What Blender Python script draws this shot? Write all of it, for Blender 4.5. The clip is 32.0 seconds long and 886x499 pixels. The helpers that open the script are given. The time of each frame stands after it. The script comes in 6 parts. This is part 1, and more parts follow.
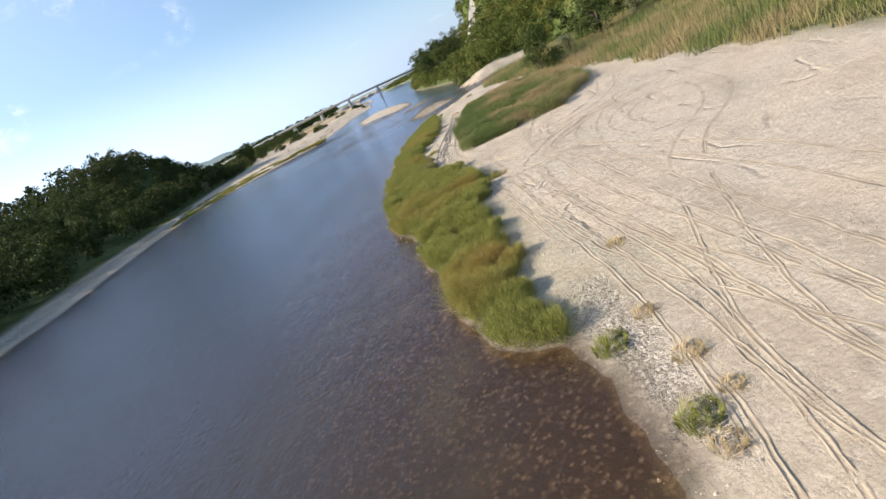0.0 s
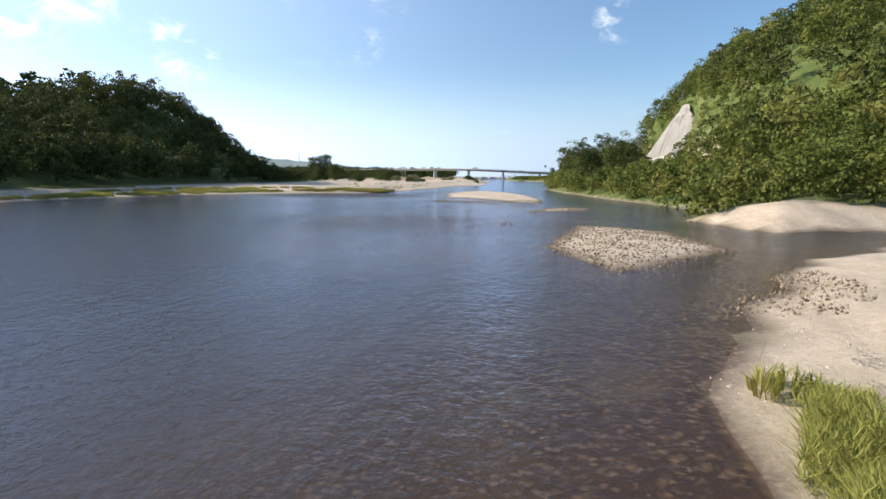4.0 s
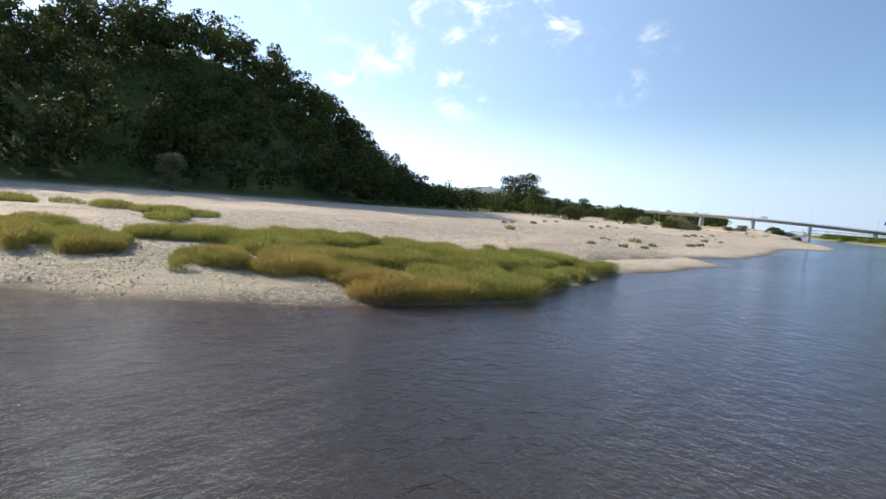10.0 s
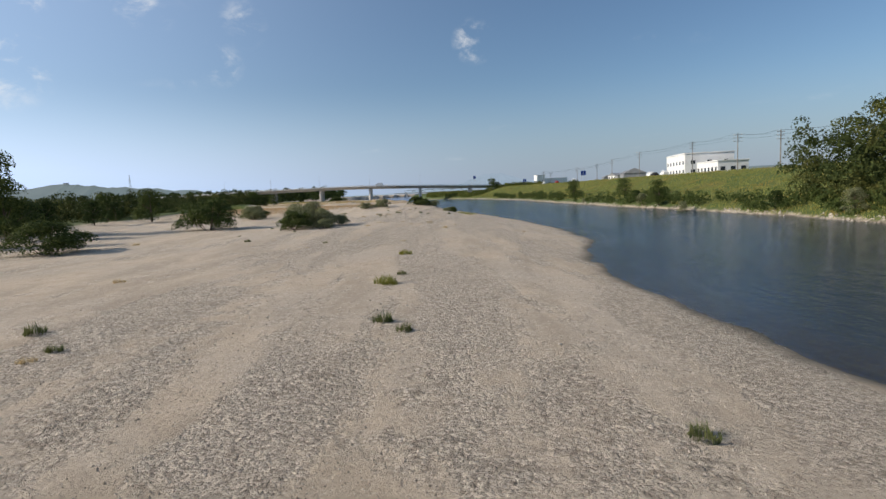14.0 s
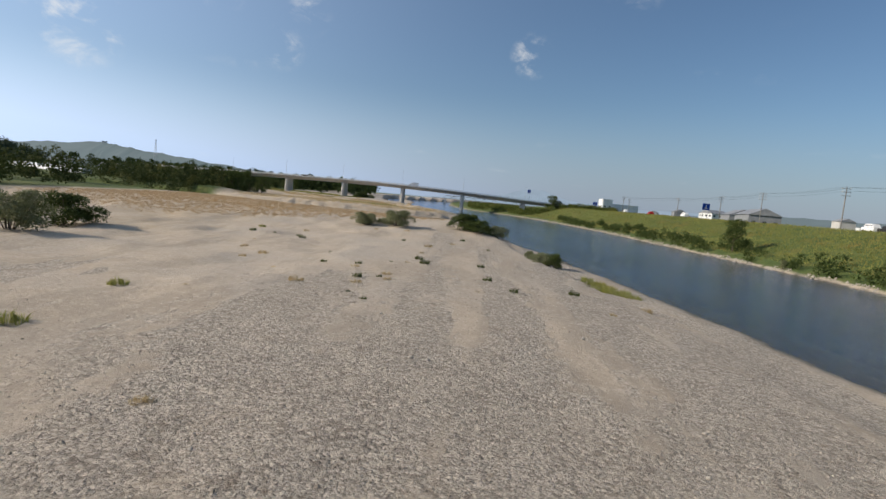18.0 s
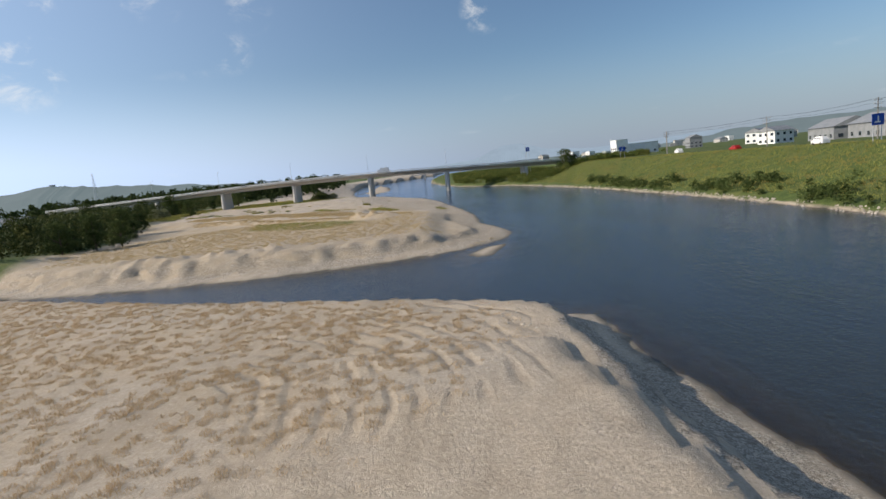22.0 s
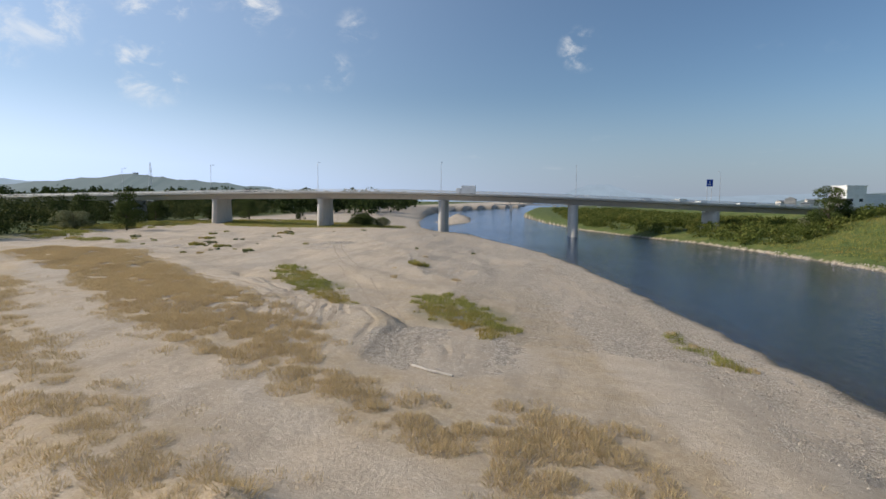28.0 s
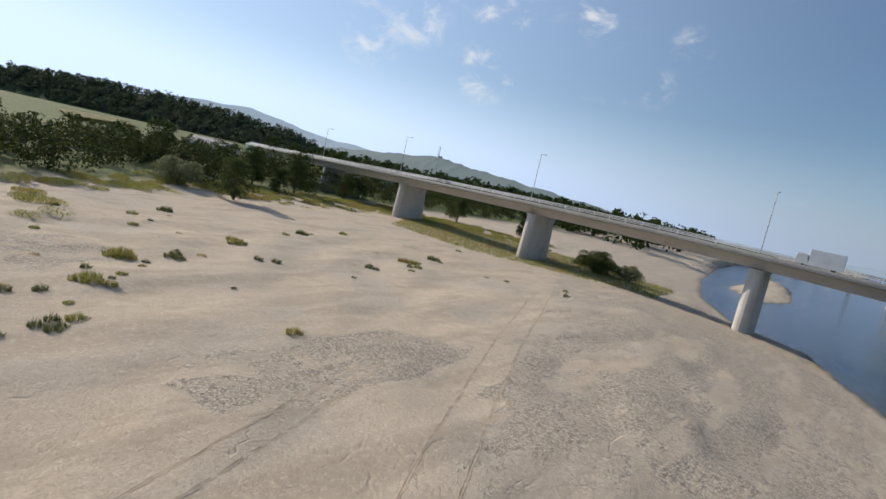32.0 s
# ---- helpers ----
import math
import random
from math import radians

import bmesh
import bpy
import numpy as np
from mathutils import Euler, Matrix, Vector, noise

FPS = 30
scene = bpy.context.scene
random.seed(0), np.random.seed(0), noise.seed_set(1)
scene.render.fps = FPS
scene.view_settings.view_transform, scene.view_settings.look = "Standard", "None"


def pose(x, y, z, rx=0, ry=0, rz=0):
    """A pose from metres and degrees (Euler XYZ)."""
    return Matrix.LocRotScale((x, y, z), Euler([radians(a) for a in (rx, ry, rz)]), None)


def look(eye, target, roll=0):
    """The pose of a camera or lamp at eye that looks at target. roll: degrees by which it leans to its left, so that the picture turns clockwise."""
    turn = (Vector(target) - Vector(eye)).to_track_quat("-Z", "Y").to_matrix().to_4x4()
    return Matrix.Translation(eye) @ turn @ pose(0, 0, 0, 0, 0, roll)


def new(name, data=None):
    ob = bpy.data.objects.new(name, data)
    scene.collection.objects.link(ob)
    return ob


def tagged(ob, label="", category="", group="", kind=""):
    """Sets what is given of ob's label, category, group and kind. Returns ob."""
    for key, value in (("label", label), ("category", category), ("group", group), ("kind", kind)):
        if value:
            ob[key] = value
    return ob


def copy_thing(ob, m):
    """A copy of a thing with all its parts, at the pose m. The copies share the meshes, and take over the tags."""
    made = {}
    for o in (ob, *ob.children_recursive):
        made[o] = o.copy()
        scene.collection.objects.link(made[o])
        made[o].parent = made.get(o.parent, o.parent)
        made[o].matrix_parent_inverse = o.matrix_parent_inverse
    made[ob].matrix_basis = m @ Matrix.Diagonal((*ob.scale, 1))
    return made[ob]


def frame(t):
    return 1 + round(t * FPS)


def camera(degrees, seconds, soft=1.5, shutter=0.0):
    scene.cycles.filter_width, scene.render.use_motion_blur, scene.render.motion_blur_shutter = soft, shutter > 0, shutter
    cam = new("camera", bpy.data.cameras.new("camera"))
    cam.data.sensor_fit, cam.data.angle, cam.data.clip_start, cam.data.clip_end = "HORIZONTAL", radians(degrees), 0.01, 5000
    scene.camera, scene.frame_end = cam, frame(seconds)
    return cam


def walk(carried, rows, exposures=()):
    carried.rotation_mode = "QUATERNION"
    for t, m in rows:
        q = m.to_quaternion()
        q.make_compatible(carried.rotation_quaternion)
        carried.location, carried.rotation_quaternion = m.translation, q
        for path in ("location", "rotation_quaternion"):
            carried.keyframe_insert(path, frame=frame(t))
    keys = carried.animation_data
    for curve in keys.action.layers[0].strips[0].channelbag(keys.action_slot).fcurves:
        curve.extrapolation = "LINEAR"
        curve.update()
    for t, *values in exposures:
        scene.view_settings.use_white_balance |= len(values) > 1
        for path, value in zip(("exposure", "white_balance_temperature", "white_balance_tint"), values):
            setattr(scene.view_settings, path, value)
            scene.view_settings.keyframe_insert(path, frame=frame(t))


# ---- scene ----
cam = camera(79.0, 32.0)
PATH = [
    (0.0, pose(26.28, 13.46, 8.55, 70.12, 25.31, -2.08)),
    (0.5, pose(25.61, 23.42, 6.87, 70.64, 13.70, -5.19)),
    (1.0, pose(25.80, 34.35, 6.33, 73.67, -1.47, 5.30)),
    (1.5, pose(26.11, 45.06, 5.55, 74.86, -13.84, 13.18)),
    (2.0, pose(25.17, 56.49, 4.93, 77.01, -14.76, 13.66)),
    (2.5, pose(23.45, 68.25, 4.65, 81.93, -3.83, 11.63)),
    (3.0, pose(21.82, 78.75, 4.46, 82.35, -0.68, 11.04)),
    (3.5, pose(20.46, 87.31, 4.05, 82.32, -0.72, 11.55)),
    (5.5, pose(14.56, 126.03, 3.62, 82.44, 0.77, 12.38)),
    (6.0, pose(11.78, 136.16, 3.99, 82.59, 0.93, 16.26)),
    (6.5, pose(10.06, 145.98, 4.17, 82.36, -0.13, 20.55)),
    (7.0, pose(8.00, 155.42, 4.09, 82.41, -2.31, 23.63)),
    (7.5, pose(4.69, 164.93, 3.86, 82.26, -3.84, 26.30)),
    (8.0, pose(1.58, 173.29, 3.58, 81.86, -4.96, 29.53)),
    (8.5, pose(-1.48, 181.72, 3.26, 81.41, -5.44, 33.70)),
    (9.0, pose(-4.74, 189.74, 2.99, 81.28, -5.07, 36.62)),
    (9.5, pose(-8.38, 197.64, 2.68, 82.08, -5.01, 37.54)),
    (10.0, pose(-12.40, 205.58, 2.66, 85.09, -5.08, 37.40)),
    (10.5, pose(-17.04, 213.47, 3.16, 86.32, -0.59, 36.91)),
    (11.0, pose(-21.75, 222.43, 3.29, 85.35, 12.07, 29.72)),
    (11.5, pose(-26.05, 231.18, 3.46, 82.61, 20.07, 18.92)),
    (12.0, pose(-29.50, 239.32, 3.45, 83.09, 22.82, 7.87)),
    (12.5, pose(-31.62, 248.68, 3.38, 86.63, 22.41, 1.77)),
    (13.0, pose(-32.92, 260.43, 4.25, 85.05, 20.41, -2.46)),
    (13.5, pose(-32.92, 271.52, 5.15, 84.44, 12.15, -2.20)),
    (14.0, pose(-32.76, 282.05, 5.70, 83.94, 2.48, -1.50)),
    (14.5, pose(-32.69, 291.52, 6.45, 81.91, -3.35, -1.06)),
    (16.5, pose(-34.52, 332.40, 6.09, 85.81, -5.49, 2.41)),
    (17.0, pose(-35.18, 342.93, 6.64, 85.60, -5.47, 2.50)),
    (17.5, pose(-36.03, 353.34, 6.93, 85.00, -5.40, 2.52)),
    (18.0, pose(-36.79, 363.13, 6.94, 84.56, -5.28, 2.51)),
    (18.5, pose(-37.83, 373.06, 6.91, 86.01, -1.61, 2.03)),
    (19.0, pose(-38.77, 383.44, 7.46, 88.29, -0.56, 1.82)),
    (19.5, pose(-39.50, 393.75, 8.68, 88.28, -0.39, 1.89)),
    (20.0, pose(-39.84, 403.16, 9.96, 87.28, 2.29, 2.09)),
    (20.5, pose(-40.58, 413.54, 10.88, 86.73, 10.15, 1.53)),
    (21.0, pose(-40.81, 423.90, 11.43, 86.07, 11.90, 0.03)),
    (21.5, pose(-40.66, 433.27, 11.64, 84.42, 9.86, -0.00)),
    (22.0, pose(-40.63, 442.42, 11.81, 81.46, 6.11, 0.22)),
    (22.5, pose(-40.38, 451.56, 11.42, 81.50, 2.22, 2.17)),
    (23.0, pose(-40.31, 461.45, 11.36, 81.47, -1.01, 8.30)),
    (23.5, pose(-40.12, 471.57, 11.22, 81.36, -4.46, 15.87)),
    (24.0, pose(-40.74, 481.63, 11.26, 81.24, -3.92, 18.21)),
    (24.5, pose(-42.04, 491.59, 11.05, 84.11, -3.64, 17.68)),
    (25.0, pose(-43.59, 501.06, 10.79, 85.15, -1.57, 17.26)),
    (25.5, pose(-45.57, 510.90, 11.36, 84.88, 5.45, 15.30)),
    (27.5, pose(-54.64, 549.71, 11.45, 83.09, 3.80, 7.52)),
    (28.0, pose(-55.37, 560.72, 10.87, 84.83, -0.43, 8.51)),
    (28.5, pose(-56.21, 571.11, 10.62, 90.30, -1.70, 11.23)),
    (29.0, pose(-56.95, 581.19, 10.87, 90.32, -2.01, 13.73)),
    (29.5, pose(-58.40, 591.40, 11.83, 88.72, -1.72, 13.69)),
    (30.0, pose(-59.89, 601.09, 12.49, 85.96, -1.69, 14.67)),
    (30.5, pose(-61.51, 610.92, 13.14, 85.52, -0.98, 19.37)),
    (31.0, pose(-63.53, 620.16, 13.59, 84.89, -2.90, 25.24)),
    (31.5, pose(-65.79, 628.38, 13.76, 84.35, -9.70, 30.69)),
    (32.0, pose(-69.41, 635.58, 14.10, 82.63, -12.26, 38.60)),
]
walk(cam, PATH, [(0.0, 0.75), (9.0, 0.8), (10.5, 0.6), (12.0, 0.1), (13.5, 0.0), (20.0, -0.12), (22.0, 0.0), (24.0, 0.15), (28.0, -0.02), (32.0, -0.06)])

# ---- world, sun ----
SUN_AZ, SUN_EL = radians(95), radians(27)      # degrees left of +y, and up
to_sun = Vector((-math.sin(SUN_AZ) * math.cos(SUN_EL), math.cos(SUN_AZ) * math.cos(SUN_EL), math.sin(SUN_EL)))
world = bpy.data.worlds.new("world")
scene.world = world
world.use_nodes = True
wt = world.node_tree
wt.nodes.clear()


def wnode(kind, operation=None):
    n = wt.nodes.new(kind)
    if operation:
        n.operation = operation
    return n


w_out, w_mix = wnode("ShaderNodeOutputWorld"), wnode("ShaderNodeMixShader")
sky = wnode("ShaderNodeTexSky")
sky.sky_type, sky.sun_disc, sky.sun_elevation, sky.sun_rotation = "NISHITA", False, SUN_EL, -SUN_AZ
sky.altitude, sky.air_density, sky.dust_density, sky.ozone_density = 50, 1.1, 0.4, 4.5
bg_sky, bg_cloud = wnode("ShaderNodeBackground"), wnode("ShaderNodeBackground")
bg_sky.inputs["Strength"].default_value = 0.100
bg_cloud.inputs["Color"].default_value, bg_cloud.inputs["Strength"].default_value = (1, 0.99, 0.97, 1), 0.95
w_co = wnode("ShaderNodeTexCoord")
w_sep = wnode("ShaderNodeSeparateXYZ")
wt.links.new(w_co.outputs["Generated"], w_sep.inputs[0])


def w_math(operation, a, b=0.0):
    n = wnode("ShaderNodeMath", operation)
    for socket, value in zip(n.inputs, (a, b)):
        if isinstance(value, bpy.types.NodeSocket):
            wt.links.new(value, socket)
        else:
            socket.default_value = value
    return n.outputs[0]


def w_span(value, a, b, lo=0.0, hi=1.0):
    n = wnode("ShaderNodeMapRange")
    n.interpolation_type = "SMOOTHSTEP"
    wt.links.new(value, n.inputs["Value"])
    for k, v in (("From Min", a), ("From Max", b), ("To Min", lo), ("To Max", hi)):
        n.inputs[k].default_value = v
    return n.outputs[0]


def w_noise(scale, detail, rough, vec, dist=0.0):
    n = wnode("ShaderNodeTexNoise")
    wt.links.new(vec, n.inputs["Vector"])
    for k, v in (("Scale", scale), ("Detail", detail), ("Roughness", rough), ("Distortion", dist)):
        n.inputs[k].default_value = v
    return n.outputs["Fac"]


lift = w_math("MAXIMUM", w_math("ADD", w_sep.outputs["Z"], 0.08), 0.03)
w_flat = wnode("ShaderNodeCombineXYZ")
wt.links.new(w_math("DIVIDE", w_sep.outputs["X"], lift), w_flat.inputs[0])
wt.links.new(w_math("DIVIDE", w_sep.outputs["Y"], lift), w_flat.inputs[1])
w_tall = wnode("ShaderNodeMapping")
w_tall.inputs["Scale"].default_value = (1, 1, 1.5)
wt.links.new(w_co.outputs["Generated"], w_tall.inputs["Vector"])
wisp = w_span(w_noise(17, 8, 0.62, w_tall.outputs[0], 0.35), 0.46, 0.76)
# the puffs that hang in the sky downstream: direction and half width
puffs = None
for cx, cy, cz, near in ((-0.67, 0.694, 0.263, 0.07), (-0.56, 0.768, 0.313, 0.06), (-0.482, 0.798, 0.362, 0.08), (-0.433, 0.848, 0.306, 0.045), (-0.40, 0.87, 0.287, 0.04),
                         (-0.289, 0.913, 0.286, 0.06), (-0.331, 0.916, 0.225, 0.055), (-0.587, 0.783, 0.206, 0.08), (0.09, 0.962, 0.258, 0.045),
                         (-0.15, 0.906, 0.395, 0.06), (0.24, 0.895, 0.372, 0.09), (-0.732, 0.645, 0.218, 0.08), (-0.618, 0.701, 0.357, 0.09)):
    dot = wnode("ShaderNodeVectorMath", "DOT_PRODUCT")
    wt.links.new(w_co.outputs["Generated"], dot.inputs[0])
    dot.inputs[1].default_value = (cx, cy, cz)
    one = w_span(dot.outputs["Value"], 1 - near * near * 0.42, 1 - near * near * 0.02)
    puffs = one if puffs is None else w_math("MAXIMUM", puffs, one)
elsewhere = w_span(w_noise(1.1, 2, 0.5, w_flat.outputs[0]), 0.6, 0.8, 0.0, 0.3)
cloud = w_math("MULTIPLY", w_math("MULTIPLY", wisp, w_math("MAXIMUM", puffs, elsewhere)), 0.75)
# pale haze towards the horizon
bg_haze, w_hazy = wnode("ShaderNodeBackground"), wnode("ShaderNodeMixShader")
bg_haze.inputs["Color"].default_value = (0.60, 0.75, 1.0, 1)
w_sun = wnode("ShaderNodeVectorMath", "DOT_PRODUCT")
wt.links.new(w_co.outputs["Generated"], w_sun.inputs[0])
w_sun.inputs[1].default_value = to_sun
glow = w_span(w_sun.outputs["Value"], -0.4, 0.95)
reach = w_span(w_sep.outputs["Z"], -0.03, 0.20, 1.0, 0.0)
wt.links.new(w_math("MULTIPLY", w_math("ADD", reach, w_math("MULTIPLY", glow, 0.34)), w_math("ADD", w_math("MULTIPLY", glow, 0.25), 0.9)), w_hazy.inputs[0])
wt.links.new(w_math("ADD", w_math("MULTIPLY", glow, 0.85), 0.49), bg_haze.inputs["Strength"])
for a, b in ((sky.outputs[0], bg_sky.inputs["Color"]), (bg_sky.outputs[0], w_hazy.inputs[1]), (bg_haze.outputs[0], w_hazy.inputs[2]),
             (cloud, w_mix.inputs[0]), (w_hazy.outputs[0], w_mix.inputs[1]), (bg_cloud.outputs[0], w_mix.inputs[2]), (w_mix.outputs[0], w_out.inputs["Surface"])):
    wt.links.new(a, b)
sun = new("sun", bpy.data.lights.new("sun", "SUN"))
sun.data.energy, sun.data.angle, sun.data.color = 5.0, radians(0.53), (1.0, 0.88, 0.74)
sun.matrix_world = look(to_sun * 500, (0, 0, 0))

# ---- materials ----


class Mat:
    """A node material with short hands for its nodes."""

    def __init__(self, name, rough=0.8, metal=0.0):
        self.m = bpy.data.materials.new(name)
        self.m.use_nodes = True
        self.t = self.m.node_tree
        self.b = self.t.nodes["Principled BSDF"]
        self.b.inputs["Roughness"].default_value, self.b.inputs["Metallic"].default_value = rough, metal
        self.b.inputs["Specular IOR Level"].default_value = 0.3
        self.pos = self.t.nodes.new("ShaderNodeNewGeometry").outputs["Position"]
        self.geo = self.pos.node

    def put(self, socket, value):
        if isinstance(value, bpy.types.NodeSocket):
            self.t.links.new(value, socket)
        elif isinstance(value, (tuple, list)) and len(value) == 3 and socket.type == "RGBA":
            socket.default_value = (*value, 1)
        else:
            socket.default_value = value

    def noise(self, scale, detail=4, rough=0.55, vec=None, dist=0.0):
        n = self.t.nodes.new("ShaderNodeTexNoise")
        self.put(n.inputs["Vector"], vec or self.pos)
        for k, v in (("Scale", scale), ("Detail", detail), ("Roughness", rough), ("Distortion", dist)):
            n.inputs[k].default_value = v
        return n.outputs["Fac"]

    def cells(self, scale, out="Color", feature="F1", vec=None):
        n = self.t.nodes.new("ShaderNodeTexVoronoi")
        n.feature = feature
        self.put(n.inputs["Vector"], vec or self.pos)
        n.inputs["Scale"].default_value = scale
        return n.outputs[out]

    def stretch(self, x, y, z, turn=0.0):
        n = self.t.nodes.new("ShaderNodeMapping")
        self.put(n.inputs["Vector"], self.pos)
        n.inputs["Scale"].default_value, n.inputs["Rotation"].default_value = (x, y, z), (0, 0, radians(turn))
        return n.outputs[0]

    def span(self, value, a, b, lo=0.0, hi=1.0):
        n = self.t.nodes.new("ShaderNodeMapRange")
        self.put(n.inputs["Value"], value)
        for k, v in (("From Min", a), ("From Max", b), ("To Min", lo), ("To Max", hi)):
            n.inputs[k].default_value = v
        return n.outputs[0]

    def math(self, op, a, b=0.0):
        n = self.t.nodes.new("ShaderNodeMath")
        n.operation = op
        self.put(n.inputs[0], a)
        self.put(n.inputs[1], b)
        return n.outputs[0]

    def mix(self, fac, a, b, kind="MIX"):
        n = self.t.nodes.new("ShaderNodeMix")
        n.data_type, n.blend_type = "RGBA", kind
        self.put(n.inputs[0], fac)
        self.put(n.inputs[6], a)
        self.put(n.inputs[7], b)
        return n.outputs[2]

    def attr(self, name, out="Fac"):
        n = self.t.nodes.new("ShaderNodeAttribute")
        n.attribute_name = name
        return n.outputs[out]

    def grey(self, colour):
        n = self.t.nodes.new("ShaderNodeSeparateColor")
        self.put(n.inputs[0], colour)
        return n.outputs[0]

    def random(self):
        return self.t.nodes.new("ShaderNodeObjectInfo").outputs["Random"]

    def island(self):
        return self.geo.outputs["Random Per Island"]

    def bump(self, height, strength=0.5, distance=0.05, over=None):
        n = self.t.nodes.new("ShaderNodeBump")
        n.inputs["Strength"].default_value, n.inputs["Distance"].default_value = strength, distance
        self.put(n.inputs["Height"], height)
        if over:
            self.put(n.inputs["Normal"], over)
        return n.outputs[0]

    def done(self, colour, normal=None, rough=None):
        self.put(self.b.inputs["Base Color"], colour)
        if normal:
            self.put(self.b.inputs["Normal"], normal)
        if rough is not None:
            self.put(self.b.inputs["Roughness"], rough)
        return self.m


def ground_material():
    """Sand, gravel, straw-covered soil, green soil and river bed, laid out by the sheet's own attributes."""
    k = Mat("ground", 0.92)
    big, mid, fine = k.noise(0.10, 5), k.noise(0.8, 6, 0.62), k.noise(8, 5, 0.65)
    sand = k.mix(k.span(mid, 0.35, 0.65), (0.47, 0.38, 0.275), (0.57, 0.475, 0.355))
    sand = k.mix(k.span(big, 0.4, 0.65), sand, (0.47, 0.405, 0.32))
    sand = k.mix(k.span(fine, 0.47, 0.62, 0, 0.5), sand, (0.35, 0.28, 0.20))
    clod = k.noise(3.2, 8, 0.8)
    drift = k.noise(0.35, 5, 0.6, k.stretch(1.0, 0.25, 1, 20))
    sand = k.mix(k.span(drift, 0.48, 0.6, 0, 0.7), sand, (0.37, 0.305, 0.225))
    warp = k.t.nodes.new("ShaderNodeVectorMath")
    warp.operation = "MULTIPLY_ADD"
    swirl = k.t.nodes.new("ShaderNodeTexNoise")
    swirl.inputs["Scale"].default_value, swirl.inputs["Detail"].default_value = 9.0, 3
    k.put(swirl.inputs["Vector"], k.pos)
    k.put(warp.inputs[0], swirl.outputs["Color"])
    warp.inputs[1].default_value = (0.11, 0.11, 0.11)
    k.put(warp.inputs[2], k.pos)
    bent = warp.outputs[0]
    pebble, small = k.cells(8.0, vec=bent), k.cells(17.0, vec=bent)
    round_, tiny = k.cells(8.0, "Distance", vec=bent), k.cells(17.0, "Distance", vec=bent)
    tone = k.grey(pebble)
    gravel = k.mix(k.span(tone, 0.15, 0.85), (0.27, 0.229, 0.180), (0.74, 0.650, 0.525))
    # darker gaps between pebbles: crevice shade put into the gravel colour
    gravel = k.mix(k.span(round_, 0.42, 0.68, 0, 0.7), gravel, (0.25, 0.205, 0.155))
    grit = k.mix(k.span(k.grey(small), 0.2, 0.8), (0.28, 0.239, 0.190), (0.72, 0.632, 0.508))
    gravel = k.mix(k.span(k.noise(0.6, 4), 0.40, 0.62, 0.25, 0.8), gravel, grit)
    gravel = k.mix(k.span(big, 0.48, 0.65, 0.0, 0.3), gravel, (0.47, 0.40, 0.31))
    streak = k.noise(1.0, 5, 0.6, vec=k.stretch(0.30, 0.05, 1, -8))
    share = k.attr("gravel")
    gfac = k.math("MULTIPLY", k.span(share, 0.0, 0.3), k.span(k.math("ADD", k.math("ADD", streak, k.math("MULTIPLY", mid, 0.35)), k.math("MULTIPLY", share, 0.26)), 0.86, 0.94))
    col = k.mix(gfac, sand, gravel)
    rough_at = k.span(gfac, 0.0, 1.0, 0.35, 1.0)
    col = k.mix(k.math("MULTIPLY", k.span(clod, 0.51, 0.62, 0, 0.65), rough_at), col, (0.25, 0.195, 0.14))
    col = k.mix(k.span(clod, 0.46, 0.36, 0, 0.55), col, (0.66, 0.57, 0.455))
    straw = k.mix(k.span(k.noise(2.6, 6, 0.65), 0.35, 0.65), (0.36, 0.265, 0.15), (0.52, 0.41, 0.25))
    straw = k.mix(k.span(fine, 0.42, 0.7, 0, 0.5), straw, (0.28, 0.19, 0.10))
    sfac = k.math("MULTIPLY", k.attr("straw"), k.span(k.noise(0.30, 7, 0.7), 0.30, 0.66, 0, 0.75))
    col = k.mix(sfac, col, straw)
    green = k.mix(k.span(k.noise(1.3, 6, 0.68), 0.3, 0.7), (0.04, 0.068, 0.014), (0.11, 0.145, 0.034))
    green = k.mix(k.span(k.noise(0.22, 5, 0.6), 0.45, 0.68, 0, 0.75), green, (0.17, 0.172, 0.05))
    green = k.mix(k.span(fine, 0.4, 0.72, 0, 0.6), green, (0.04, 0.06, 0.012))
    col = k.mix(k.attr("green"), col, green)
    wet = k.mix(k.span(mid, 0.3, 0.7), (0.055, 0.037, 0.024), (0.034, 0.024, 0.017))
    wet = k.mix(k.span(tone, 0.62, 0.95, 0, 0.8), wet, (0.20, 0.155, 0.105))
    wet = k.mix(k.span(round_, 0.3, 0.6, 0, 0.6), wet, (0.05, 0.03, 0.018))
    wet = k.mix(k.span(k.noise(0.25, 3), 0.5, 0.7, 0, 0.6), wet, (0.11, 0.10, 0.05))
    wet = k.mix(k.attr("rust"), k.mix(k.span(mid, 0.3, 0.7), (0.085, 0.08, 0.058), (0.055, 0.055, 0.042)), wet)
    col = k.mix(k.attr("bed"), col, wet)
    # faint old wheel lines: level lines of two slow, stretched noises
    line = k.math("ABSOLUTE", k.math("SUBTRACT", k.math("FRACT", k.math("MULTIPLY", k.noise(1.0, 2, 0.5, k.stretch(0.10, 0.035, 1, 12)), 9.0)), 0.5))
    broken = k.span(k.noise(0.5, 4), 0.48, 0.6)
    rut = k.math("MULTIPLY", k.math("MULTIPLY", k.span(line, 0.0, 0.09, 1, 0), broken), k.attr("ruts"))
    col = k.mix(k.math("MULTIPLY", rut, 0.35), col, (0.27, 0.21, 0.145))
    # curved scrapes of machines: rings round three turning places, bent by noise
    ring = None
